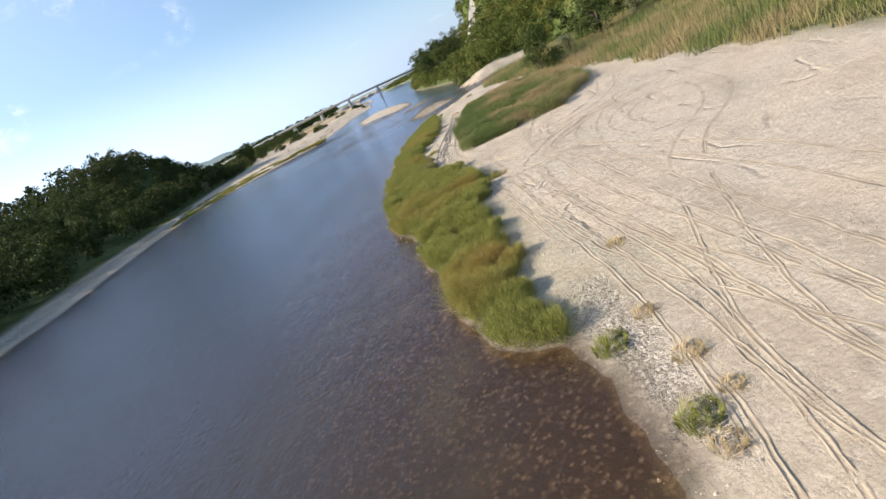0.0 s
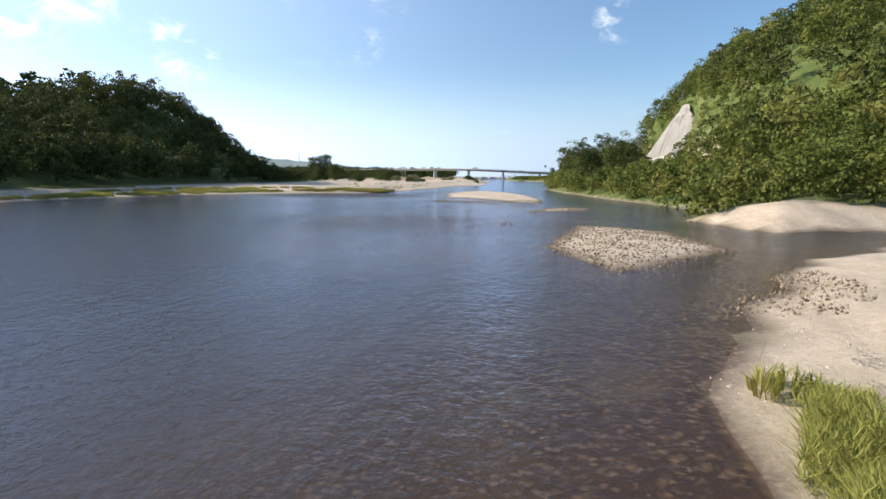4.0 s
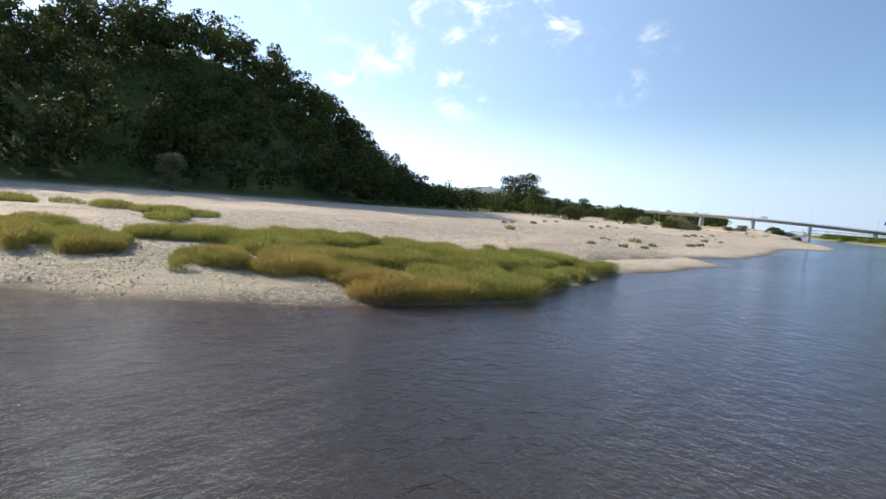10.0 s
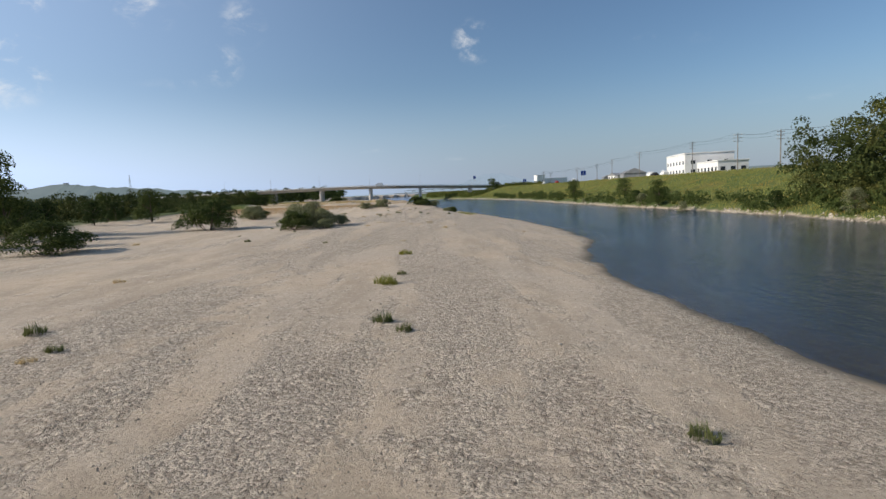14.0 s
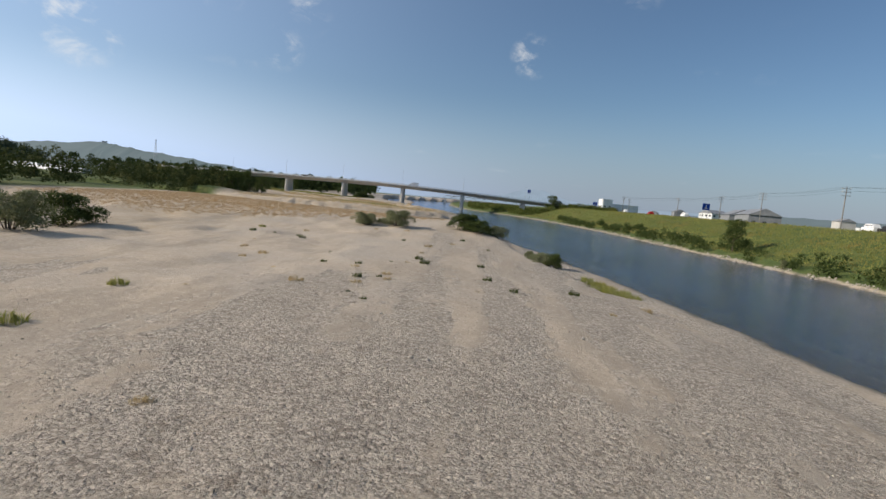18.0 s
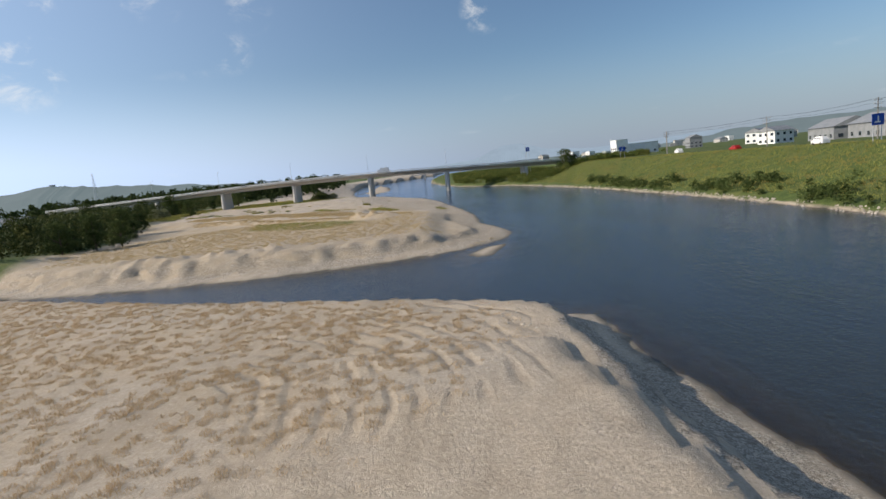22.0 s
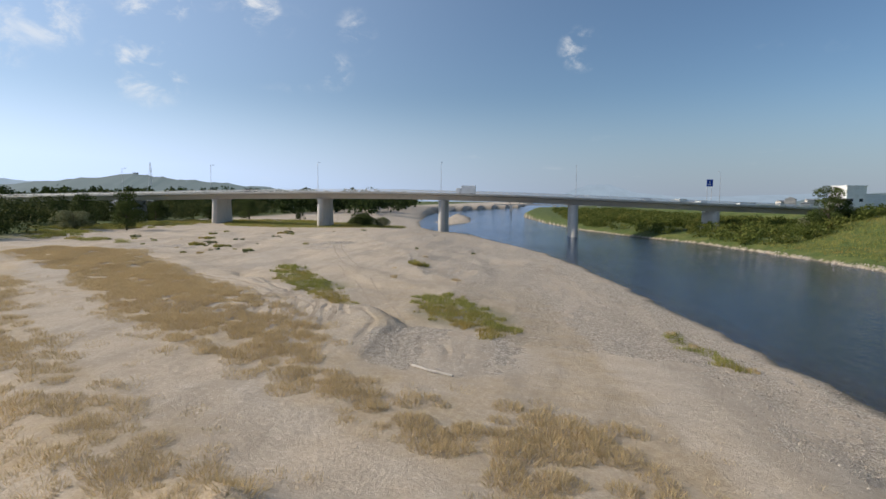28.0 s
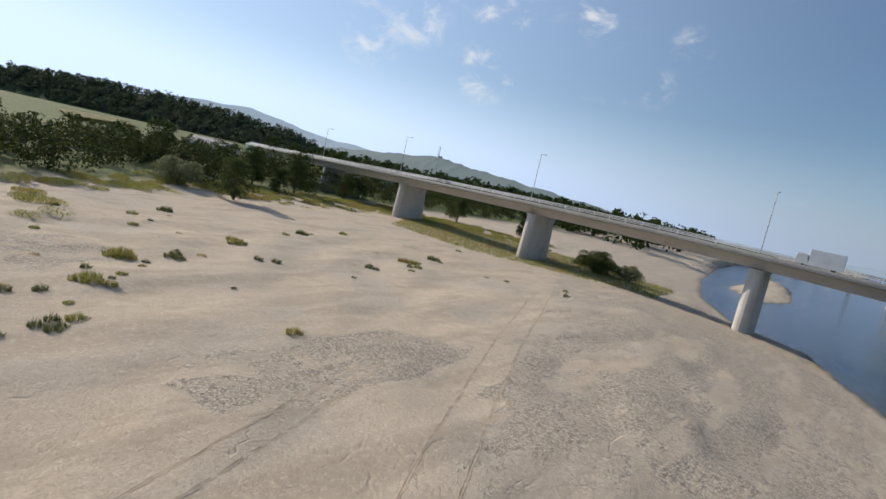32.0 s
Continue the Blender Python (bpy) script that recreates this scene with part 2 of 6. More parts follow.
    for centre in ((-97, 590, 2.5), (-76, 552, 2.5), (-58, 462, 2.3)):
        n = k.t.nodes.new("ShaderNodeVectorMath")
        n.operation = "DISTANCE"
        k.put(n.inputs[0], k.pos)
        n.inputs[1].default_value = centre
        ring = n.outputs["Value"] if ring is None else k.math("MINIMUM", ring, n.outputs["Value"])
    ring = k.math("ADD", k.math("MULTIPLY", ring, 0.75), k.math("MULTIPLY", k.noise(0.22, 2, 0.4), 1.6))
    scrape = k.math("MULTIPLY", k.span(k.math("ABSOLUTE", k.math("SUBTRACT", k.math("FRACT", ring), 0.5)), 0.05, 0.28, 1, 0), k.math("MULTIPLY", k.attr("graded"), k.span(k.noise(0.3, 4), 0.40, 0.52)))
    col = k.mix(k.math("MULTIPLY", scrape, 0.4), col, (0.30, 0.235, 0.165))
    h = k.math("ADD", k.math("MULTIPLY", mid, 0.7), k.math("ADD", k.math("MULTIPLY", fine, 0.25), k.math("MULTIPLY", k.math("MULTIPLY", clod, rough_at), 1.5)))
    h = k.math("SUBTRACT", h, k.math("MULTIPLY", k.math("MULTIPLY", round_, gfac), 0.75))
    h = k.math("SUBTRACT", h, k.math("MULTIPLY", k.math("MULTIPLY", tiny, gfac), 0.5))
    h = k.math("SUBTRACT", h, k.math("MULTIPLY", rut, 0.6))
    h = k.math("SUBTRACT", h, k.math("MULTIPLY", scrape, 0.8))
    return k.done(col, k.bump(h, 0.9, 0.13), 0.95)


def water_material():
    """Clear to murky river water: gloss by Fresnel over a body that thickens with the real depth."""
    k = Mat("river_water", 0.1)
    t = k.t
    t.nodes.remove(k.b)
    out = t.nodes["Material Output"]
    flow = k.noise(1.0, 5, 0.6, k.stretch(1.5, 0.55, 1, 20))
    rip = k.noise(3.2, 4, 0.6, dist=0.4)
    tiny = k.noise(11.0, 3, 0.6)
    h = k.math("ADD", k.math("MULTIPLY", flow, 0.9), k.math("ADD", k.math("MULTIPLY", rip, 0.5), k.math("MULTIPLY", tiny, k.span(k.attr("rapid"), 0.0, 1.0, 0.14, 0.30))))
    calm = k.span(k.noise(0.05, 3, vec=k.stretch(1.6, 0.6, 1)), 0.35, 0.65, 0.65, 1.0)
    shallow = k.math("MAXIMUM", k.span(k.attr("rust"), 0.0, 1.0, 0.36, 0.4), k.math("MULTIPLY", k.attr("rapid"), 2.4))
    n = k.bump(k.math("MULTIPLY", k.math("MULTIPLY", h, calm), shallow), 1.0, 0.26)
    gloss, clear, body = (t.nodes.new("ShaderNodeBsdf" + s) for s in ("Glossy", "Transparent", "Diffuse"))
    k.put(gloss.inputs["Roughness"], k.span(k.attr("rapid"), 0.0, 1.0, 0.06, 0.05))
    k.put(gloss.inputs["Normal"], n)
    k.put(gloss.inputs["Color"], (0.70, 0.78, 0.93))
    k.put(clear.inputs["Color"], (0.80, 0.68, 0.52))
    thin = k.mix(k.attr("rust"), (0.030, 0.032, 0.027), (0.050, 0.036, 0.022))
    k.put(body.inputs["Color"], k.mix(k.span(k.attr("depth"), 0.3, 1.4), thin, k.mix(k.attr("rust"), (0.026, 0.031, 0.028), (0.036, 0.032, 0.028))))
    under, top = t.nodes.new("ShaderNodeMixShader"), t.nodes.new("ShaderNodeMixShader")
    fres = t.nodes.new("ShaderNodeFresnel")
    fres.inputs["IOR"].default_value = 1.34
    k.put(fres.inputs["Normal"], n)
    t.links.new(k.span(k.attr("depth"), 0.02, 1.0, 0.08, 0.96), under.inputs[0])
    t.links.new(clear.outputs[0], under.inputs[1])
    t.links.new(body.outputs[0], under.inputs[2])
    t.links.new(fres.outputs[0], top.inputs[0])
    t.links.new(under.outputs[0], top.inputs[1])
    t.links.new(gloss.outputs[0], top.inputs[2])
    t.links.new(top.outputs[0], out.inputs["Surface"])
    return k.m


def leaf_material(name, dark, light, per_object=0.5, dry=None, thin=0.35, dry_at=0.5):
    k = Mat(name, 0.78)
    k.b.inputs["Specular IOR Level"].default_value = 0.12
    c = k.mix(k.island(), dark, light)
    c = k.mix(k.math("MULTIPLY", k.random(), per_object), c, tuple(v * 1.5 for v in dark))
    c = k.mix(k.span(k.noise(0.35, 3), 0.35, 0.7, 0, 0.5), c, tuple((a + b) * 0.5 for a, b in zip(dark, light)))
    if dry:
        c = k.mix(k.span(k.noise(0.16, 3), dry_at, dry_at + 0.2, 0, 0.85), c, dry)
    k.done(c)
    trans, mixer = k.t.nodes.new("ShaderNodeBsdfTranslucent"), k.t.nodes.new("ShaderNodeMixShader")
    k.put(trans.inputs["Color"], c)
    mixer.inputs[0].default_value = thin
    k.t.links.new(k.b.outputs[0], mixer.inputs[1])
    k.t.links.new(trans.outputs[0], mixer.inputs[2])
    k.t.links.new(mixer.outputs[0], k.t.nodes["Material Output"].inputs["Surface"])
    return k.m


def rough_material(name, a, b, rough=0.85, scale=1.2, bump=0.4, metal=0.0, stain=None, vec=(1, 1, 1)):
    """A plain surface with grain and stains at two scales."""
    k = Mat(name, rough, metal)
    v = k.stretch(*vec)
    c = k.mix(k.span(k.noise(scale, 5, 0.6, v), 0.35, 0.68), a, b)
    c = k.mix(k.span(k.noise(scale * 9, 4, 0.6, v), 0.45, 0.75, 0, 0.35), c, tuple(x * 0.75 for x in a))
    if stain:
        c = k.mix(k.span(k.noise(scale * 0.5, 6, 0.7, v), 0.52, 0.66, 0, 0.8), c, stain)
    return k.done(c, k.bump(k.noise(scale * 14, 4), bump, 0.03))


def stone_material(name, a, b):
    k = Mat(name, 0.85)
    c = k.mix(k.island(), a, b)
    c = k.mix(k.span(k.noise(30, 3), 0.4, 0.7, 0, 0.3), c, tuple(v * 0.6 for v in a))
    return k.done(c)


GROUND, WATER = ground_material(), water_material()
LEAF_FOREST = leaf_material("forest_leaves", (0.020, 0.033, 0.010), (0.088, 0.105, 0.030), 0.5, (0.14, 0.14, 0.04), 0.18)
# leaves of the far ridge: distance haze put into a paler leaf colour
LEAF_RIDGE_HAZED = leaf_material("hazed_ridge_leaves", (0.05, 0.068, 0.04), (0.14, 0.16, 0.09), 0.4, None, 0.2)
LEAF_BAMBOO = leaf_material("bamboo_leaves", (0.036, 0.058, 0.011), (0.19, 0.21, 0.052), 0.4, (0.24, 0.225, 0.06))
LEAF_TREE = leaf_material("tree_leaves", (0.028, 0.046, 0.012), (0.125, 0.15, 0.042), 0.4, None, 0.22)
LEAF_DARK = leaf_material("dark_leaves", (0.014, 0.026, 0.008), (0.06, 0.085, 0.024), 0.4)
LEAF_WILLOW = leaf_material("willow_leaves", (0.10, 0.115, 0.055), (0.33, 0.335, 0.18), 0.3)
GRASS = leaf_material("lush_grass", (0.10, 0.12, 0.025), (0.50, 0.47, 0.14), 0.4, (0.38, 0.27, 0.085))
REED = leaf_material("reed_blades", (0.075, 0.11, 0.03), (0.27, 0.28, 0.10), 0.4, (0.42, 0.31, 0.17), 0.35, 0.42)
GREEN_REED = leaf_material("green_reed", (0.06, 0.095, 0.028), (0.25, 0.285, 0.10), 0.4, (0.34, 0.30, 0.12))
STRAW = leaf_material("dry_grass", (0.36, 0.275, 0.145), (0.62, 0.495, 0.29), 0.5)
RUST = leaf_material("rusty_grass", (0.34, 0.235, 0.125), (0.58, 0.44, 0.26), 0.5)
WEED = leaf_material("weed_leaves", (0.07, 0.085, 0.03), (0.24, 0.235, 0.10), 0.8)
BARK = rough_material("bark", (0.075, 0.055, 0.038), (0.16, 0.125, 0.09), 0.9, 3.0, 0.7)
CONCRETE = rough_material("concrete", (0.46, 0.44, 0.405), (0.58, 0.56, 0.52), 0.8, 0.5, 0.25, stain=(0.36, 0.34, 0.30), vec=(1, 1, 0.35))
GIRDER = rough_material("painted_girder", (0.46, 0.42, 0.37), (0.52, 0.485, 0.43), 0.6, 0.3, 0.1, stain=(0.38, 0.34, 0.29))
ASPHALT = rough_material("asphalt", (0.045, 0.045, 0.047), (0.065, 0.065, 0.066), 0.9, 0.8, 0.4)
SHOTCRETE = rough_material("shotcrete", (0.40, 0.38, 0.345), (0.56, 0.54, 0.50), 0.9, 0.35, 0.8, stain=(0.24, 0.22, 0.19), vec=(1, 1, 0.25))
STEEL = rough_material("galvanised_steel", (0.42, 0.43, 0.44), (0.55, 0.56, 0.57), 0.45, 2.0, 0.1, metal=0.8)
POLE = rough_material("weathered_pole", (0.20, 0.19, 0.175), (0.30, 0.285, 0.26), 0.85, 1.0, 0.2)
WHITE = rough_material("white_paint", (0.74, 0.74, 0.72), (0.82, 0.82, 0.80), 0.55, 0.8, 0.1, stain=(0.62, 0.61, 0.58))
BLUE = rough_material("sign_blue", (0.012, 0.06, 0.36), (0.02, 0.08, 0.42), 0.4, 1.0, 0.05)
RED = rough_material("car_red", (0.35, 0.02, 0.02), (0.42, 0.03, 0.03), 0.3, 1.0, 0.02)
RUBBER = rough_material("rubber", (0.02, 0.02, 0.02), (0.035, 0.035, 0.035), 0.8, 4.0, 0.2)
GLASS = rough_material("window_glass", (0.03, 0.04, 0.05), (0.05, 0.06, 0.07), 0.08, 0.6, 0.02)
ROOF = rough_material("roof_sheet", (0.21, 0.22, 0.225), (0.30, 0.305, 0.31), 0.6, 0.6, 0.15)
DRIFT = rough_material("driftwood", (0.45, 0.41, 0.35), (0.60, 0.56, 0.50), 0.85, 3.0, 0.5)
PEBBLE = stone_material("pebbles", (0.17, 0.142, 0.107), (0.62, 0.542, 0.432))
WETPEBBLE = stone_material("wet_pebbles", (0.05, 0.036, 0.024), (0.30, 0.235, 0.155))
RIPRAP = stone_material("bank_stones", (0.25, 0.215, 0.17), (0.48, 0.43, 0.355))
FAR_WOOD = rough_material("far_wood", (0.028, 0.045, 0.016), (0.07, 0.09, 0.035), 0.9, 0.12, 0.6)


# air haze over far hills, painted as an even glow of their surface
def haze_glow_material(name, colour):
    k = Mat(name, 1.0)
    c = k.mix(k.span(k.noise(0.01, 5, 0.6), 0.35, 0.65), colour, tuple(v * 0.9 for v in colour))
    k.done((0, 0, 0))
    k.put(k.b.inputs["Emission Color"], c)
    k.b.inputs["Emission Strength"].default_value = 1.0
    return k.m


TRACK = rough_material("pressed_sand", (0.33, 0.265, 0.19), (0.46, 0.38, 0.28), 0.95, 1.5, 0.8)
MOUNTAIN = haze_glow_material("far_mountain_haze", (0.33, 0.42, 0.52))
MOUNTAIN_NEAR = haze_glow_material("hazy_hill", (0.17, 0.22, 0.235))

# ---- the plan: waterlines, seen from above (x to the river's right bank, y downstream) ----
RIGHT_SAND = [(29, -90), (27.2, 20), (27.3, 24.5), (26.6, 26.8), (25, 28), (23.9, 30.4), (23.3, 33.5), (21.6, 42), (19.7, 48), (18.7, 56), (18.3, 66), (18.5, 86), (20.5, 94),
              (22.5, 106), (25.5, 114), (31, 124), (38, 131), (52, 136), (400, 150), (400, -90)]
RIGHT_BANK = [(400, 142), (60, 142), (46, 144), (35, 139), (31.5, 150), (36, 158), (37, 168), (34, 182), (30.5, 194), (27, 212), (21.5, 243),
              (17, 280), (17, 310), (19, 335), (20.5, 360), (19.5, 395), (17, 420), (16, 460), (15, 500), (14.5, 550), (11, 592), (8, 625),
              (2, 658), (-4, 690), (-9, 712), (-22, 742), (-33, 772), (-45, 840), (-56, 950), (-40, 1150), (60, 1500), (200, 4900), (4000, 4900), (4000, 142)]
LEFT_BAR = [(-4000, -400), (-44, -400), (-36, 40), (-38, 90), (-46, 125), (-50, 150), (-50, 172), (-47, 186), (-39, 197), (-32, 206), (-25, 210),
            (-21, 215), (-19.6, 220), (-21, 229), (-20, 240), (-19, 247), (-22.6, 253), (-20, 262), (-20, 286), (-21, 302), (-21, 316), (-19.5, 327),
            (-15.5, 338), (-14.5, 356), (-16, 380), (-18.5, 402), (-21, 422), (-24.5, 444), (-27, 454), (-28.6, 462), (-30, 474), (-30.5, 481),
            (-36, 484.5), (-42, 487), (-50, 490), (-62, 494), (-76, 500), (-89, 506), (-104, 513), (-116, 512), (-150, 520), (-4000, 540)]
ISLAND = [(-4000, 560), (-160, 548), (-128, 532), (-116, 522), (-100, 515), (-84, 512.5), (-66, 512), (-50, 514.5), (-40, 518.5), (-33, 524.5), (-30.5, 531),
          (-30.6, 538), (-32.6, 546), (-34.6, 554), (-34.4, 572), (-36.5, 590), (-39.5, 612), (-43, 636), (-46, 655), (-51.5, 678), (-60, 700),
          (-66, 716), (-72.5, 736), (-84, 746), (-96, 775), (-108, 830), (-122, 930), (-140, 1100), (-60, 1500), (20, 4900), (-4000, 4900)]
BAR_1 = [(19, 126), (22, 118.5), (25.5, 123), (29, 128), (27, 138), (21.5, 141)]
ISLET = [(16.5, 157.5), (20, 158.6), (22.5, 161.5), (24, 166.5), (22, 168), (19, 165)]
BAR_2 = [(-1.0, 195.4), (3.5, 195), (6, 192), (9.5, 187), (14, 180), (17.5, 178), (17, 194), (14, 212), (9, 230), (4, 240), (-1, 240), (-4.5, 228), (-4.5, 214), (-1.6, 204)]
BAR_3 = [(0.5, 179.5), (4, 177), (10, 176), (16, 180), (15, 189), (9, 192), (4.9, 189.5), (1.5, 186)]
ISLET_4 = [(-38.9, 514.4), (-37.8, 511.2), (-35.4, 511.8), (-34.6, 515.5), (-32.8, 519.2), (-32.8, 521.2), (-36, 519.6)]
FAR_BAR = [(-100, 830), (-88, 800), (-82, 830), (-88, 900), (-104, 960)]
GULLY = [(-32.5, 222), (-29.7, 226.3), (-28.3, 228.5), (-26.1, 231.3), (-25.2, 233.5), (-24.4, 236.7), (-24, 241.7), (-22.8, 247), (-22.3, 251.5)]
BARE_BAND = [(-118, 622), (-104, 610), (-91, 597), (-79, 588), (-71, 583.5), (-63, 577.5), (-56, 573)]
FRONT_TRACKS = [(-44, 526), (-50, 521), (-66, 519), (-84, 521), (-88, 530), (-72, 538), (-56, 544), (-44, 542)]
END_TRACKS = [(-36, 462), (-34, 474), (-36, 482), (-44, 484), (-58, 480), (-58, 470), (-48, 458)]
GRAVEL_EDGE = [(-58, 600), (-66, 622), (-74, 640.6), (-76, 648), (-84.6, 662), (-92, 687), (-118.7, 737)]
DITCH = [(-61, 563), (-66, 566), (-82, 577.5), (-105, 594), (-140, 616), (-141, 621), (-120, 608.5), (-84, 584), (-70, 574), (-62.5, 568)]


def depth_in(poly, x, y):
    """Metres from the outline, positive inside."""
    inside, best = np.zeros(x.shape, bool), np.full(x.shape, 1e18)
    for (ax, ay), (bx, by) in zip(poly, poly[1:] + poly[:1]):
        dx, dy = bx - ax, by - ay
        s = np.clip(((x - ax) * dx + (y - ay) * dy) / (dx * dx + dy * dy), 0, 1)
        best = np.minimum(best, (x - ax - s * dx) ** 2 + (y - ay - s * dy) ** 2)
        if dy:
            inside ^= ((ay > y) != (by > y)) & (x < dx * (y - ay) / dy + ax)
    return np.where(inside, 1, -1) * np.sqrt(best)


def off_line(line, x, y):
    """Metres from an open bent line, positive on its right-hand side as it is followed."""
    best, side = np.full(x.shape, 1e9), np.ones(x.shape)
    for (ax, ay), (bx, by) in zip(line, line[1:]):
        dx, dy = bx - ax, by - ay
        s = np.clip(((x - ax) * dx + (y - ay) * dy) / (dx * dx + dy * dy), 0, 1)
        d = np.hypot(x - ax - s * dx, y - ay - s * dy)
        near = d < best
        side = np.where(near, np.sign((x - ax) * dy - (y - ay) * dx), side)
        best = np.where(near, d, best)
    return best * side


def ramp(v, a, b):
    s = np.clip((v - a) / (b - a), 0, 1)
    return s * s * (3 - 2 * s)


def lump(x, y, cx, cy, rx, ry, z):
    return z * np.exp(-(((x - cx) / rx) ** 2 + ((y - cy) / ry) ** 2))


def waves(x, y, size, seed):
    """Smooth, uneven noise in -1..1 from a few turned sines."""
    r = np.random.RandomState(seed)
    out = np.zeros(x.shape)
    for n in range(7):
        a, f, p = r.uniform(0, 6.28), r.uniform(0.6, 1.9) / size, r.uniform(0, 6.28)
        out += np.sin((x * math.cos(a) + y * math.sin(a)) * f * 6.28 + p + 1.3 * np.sin((y * math.cos(a) - x * math.sin(a)) * f * 3.1 + 2 * p))
    return out / 4.0


def wobble(x, y):
    return 0.55 * waves(x, y, 7, 3) + 0.25 * waves(x, y, 2.4, 5)


HILL_FOOT = ((-100, 100), (40, 86), (100, 74), (140, 58), (165, 45), (190, 41), (250, 42), (300, 43), (335, 44), (364, 44), (384, 52), (398, 110), (5000, 400))
TREE_LINE = ((-400, -46), (60, -42), (100, -50), (130, -58), (200, -68), (235, -77), (285, -79), (330, -88), (375, -102), (416, -116), (500, -116),
             (530, -116), (577, -121), (600, -135), (700, -176), (750, -190), (900, -190), (5000, -260))


def along(table, y):
    return np.interp(y, [a for a, _ in table], [b for _, b in table])


def survey(x, y):
    """Heights of the ground and what covers it, at places given as arrays."""
    x, y = np.asarray(x, float), np.asarray(y, float)
    wob = np.clip(wobble(x, y), -1, 1)
    bed = -1.35 + 0.25 * waves(x, y, 22, 8) + 0.08 * waves(x, y, 5, 9)
    bed = np.maximum(bed, -0.16 + 0.12 * waves(x, y, 9, 12) - 1.6 * ramp(np.hypot((x - 13) / 17, (y - 150) / 36), 0.75, 1.25))
    bed = np.maximum(bed, -0.3 + 0.1 * waves(x, y, 8, 13) - 1.6 * ramp(np.hypot((x + 4) / 13, (y - 196) / 24), 0.7, 1.3))

    def shore(poly, table, scale=1.0):
        d = depth_in(poly, x, y) + 0.7 * scale * wob
        return d, np.interp(d, [a for a, _ in table], [b for _, b in table])

    low = [(-14, -1.5), (-4, -0.5), (-1, -0.12), (0, 0)]
    deep = [(-8, -1.6), (-2.5, -0.8), (-0.6, -0.15), (0, 0)]
    d_rs, h_rs = shore(RIGHT_SAND, low + [(1.5, 0.22), (5, 0.5), (14, 0.75), (40, 1.1), (90, 1.6)])
    d_rb, h_rb = shore(RIGHT_BANK, deep + [(1.2, 0.5), (4, 1.4), (9, 2.3), (14, 2.6), (60, 3.2)])
    d_lb, h_lb = shore(LEFT_BAR, deep + [(2, 0.22), (8, 0.55), (25, 0.95), (60, 1.3), (120, 2.5)])
    d_is, h_is = shore(ISLAND, deep + [(2, 0.22), (7, 0.6), (14, 1.0), (20, 1.5), (26, 1.9), (45, 2.1), (120, 2.6)])
    h = np.maximum.reduce([bed, h_rs, h_rb, h_lb, h_is])
    for poly, top in ((BAR_1, 0.28), (ISLET, 0.24), (BAR_2, 0.34), (BAR_3, -0.04), (ISLET_4, 0.22), (FAR_BAR, 0.5)):
        d, hh = shore(poly, [(-6, -1.4), (-2, -0.25), (0, 0), (1.6, top * 0.6), (4, top)], 0.5)
        h = np.maximum(h, hh)
    bar2 = depth_in(BAR_2, x, y)
    # the raised end of the left bar, with its scarp
    end = ramp(y, 430, 462) * (d_lb > -1) * (y < 545)
    rise = np.interp(d_lb, [0, 1.5, 3.0, 4.4, 10, 60], [0, 0.35, 0.7, 2.15, 2.35, 2.4])
    h = np.where(d_lb > 0, h * (1 - end) + np.maximum(rise, h) * end, h)
    h += (d_lb > 6) * (0.55 * ramp(y, 300, 400) * np.exp(-((x + 38) / 14) ** 2) * (y < 470))
    # the island's plateau with its scarp and the spoil heaps on it
    front = (d_is > 0) * (1 - ramp(y, 555, 600)) * ramp(-x, 32, 38)
    rim = d_is + 0.5 * waves(x, y, 4, 21)
    steep = ramp(x, -46, -41)
    scarp = (1 - steep) * np.interp(rim, [0, 3, 4.8, 7.4, 30], [0, 0.35, 0.8, 2.45, 2.7]) + steep * np.interp(d_is - 0.6 * wob + 0.25 * waves(x, y, 3, 24), [0, 3, 6.3, 6.9, 30], [0, 0.35, 0.85, 1.4, 2.1])
    heaps = np.abs(np.sin(x * 0.95 + 0.5 * y + 1.6 * waves(x, y, 9, 22))) * ramp(waves(x, y, 14, 23), -0.5, 0.3)
    scarp = scarp + front * (0.10 * waves(x, y, 2.2, 25) + 0.07 * waves(x, y, 1.5, 26)) + 0.7 * heaps * np.exp(-((rim - 10.5) / 2.4) ** 2) * ramp(-x, 54, 62) * (1 - ramp(-x, 96, 112))
    h = np.where(d_is > 0, h * (1 - front) + np.maximum(scarp, h) * front, h)
    mid = (d_is > 8) * ramp(y, 583, 594) * (1 - ramp(y + 0.83 * (x + 65) + 1.1 * wob + 0.9 * waves(x, y, 11, 61), 598.2, 599.6)) * ramp(-x, 63.4, 64.6)
    h += (0.32 + 0.4 * (1 - ramp(y, 600, 611)) * ramp(y, 596, 599)) * mid
    h += (d_is > 5) * (lump(x, y, -63.5, 572, 2.3, 1.8, 1.7) + lump(x, y, -58.8, 568.5, 2.0, 1.7, 1.5) + lump(x, y, -60.8, 569.5, 1.6, 1.5, 0.9)
                       + lump(x, y, -55, 566, 2.6, 1.8, 0.9) + lump(x, y, -122, 540, 9, 7, 1.6) + lump(x, y, -92, 700, 12, 45, 0.7))
    h += (d_is > 3) * lump(x, y, -78, 660, 9, 60, 0.55)
    h += 0.13 * np.tanh(5 * waves(x, y, 9, 51)) * ((d_is > 17) * ramp(y, 604, 618) * (1 - ramp(y, 700, 730)) + (d_lb > 16) * ramp(y, 380, 400) * (1 - ramp(y, 440, 455)) * ramp(-x, 43, 48))
    ditch = depth_in(DITCH, x, y) + 0.3 * wob
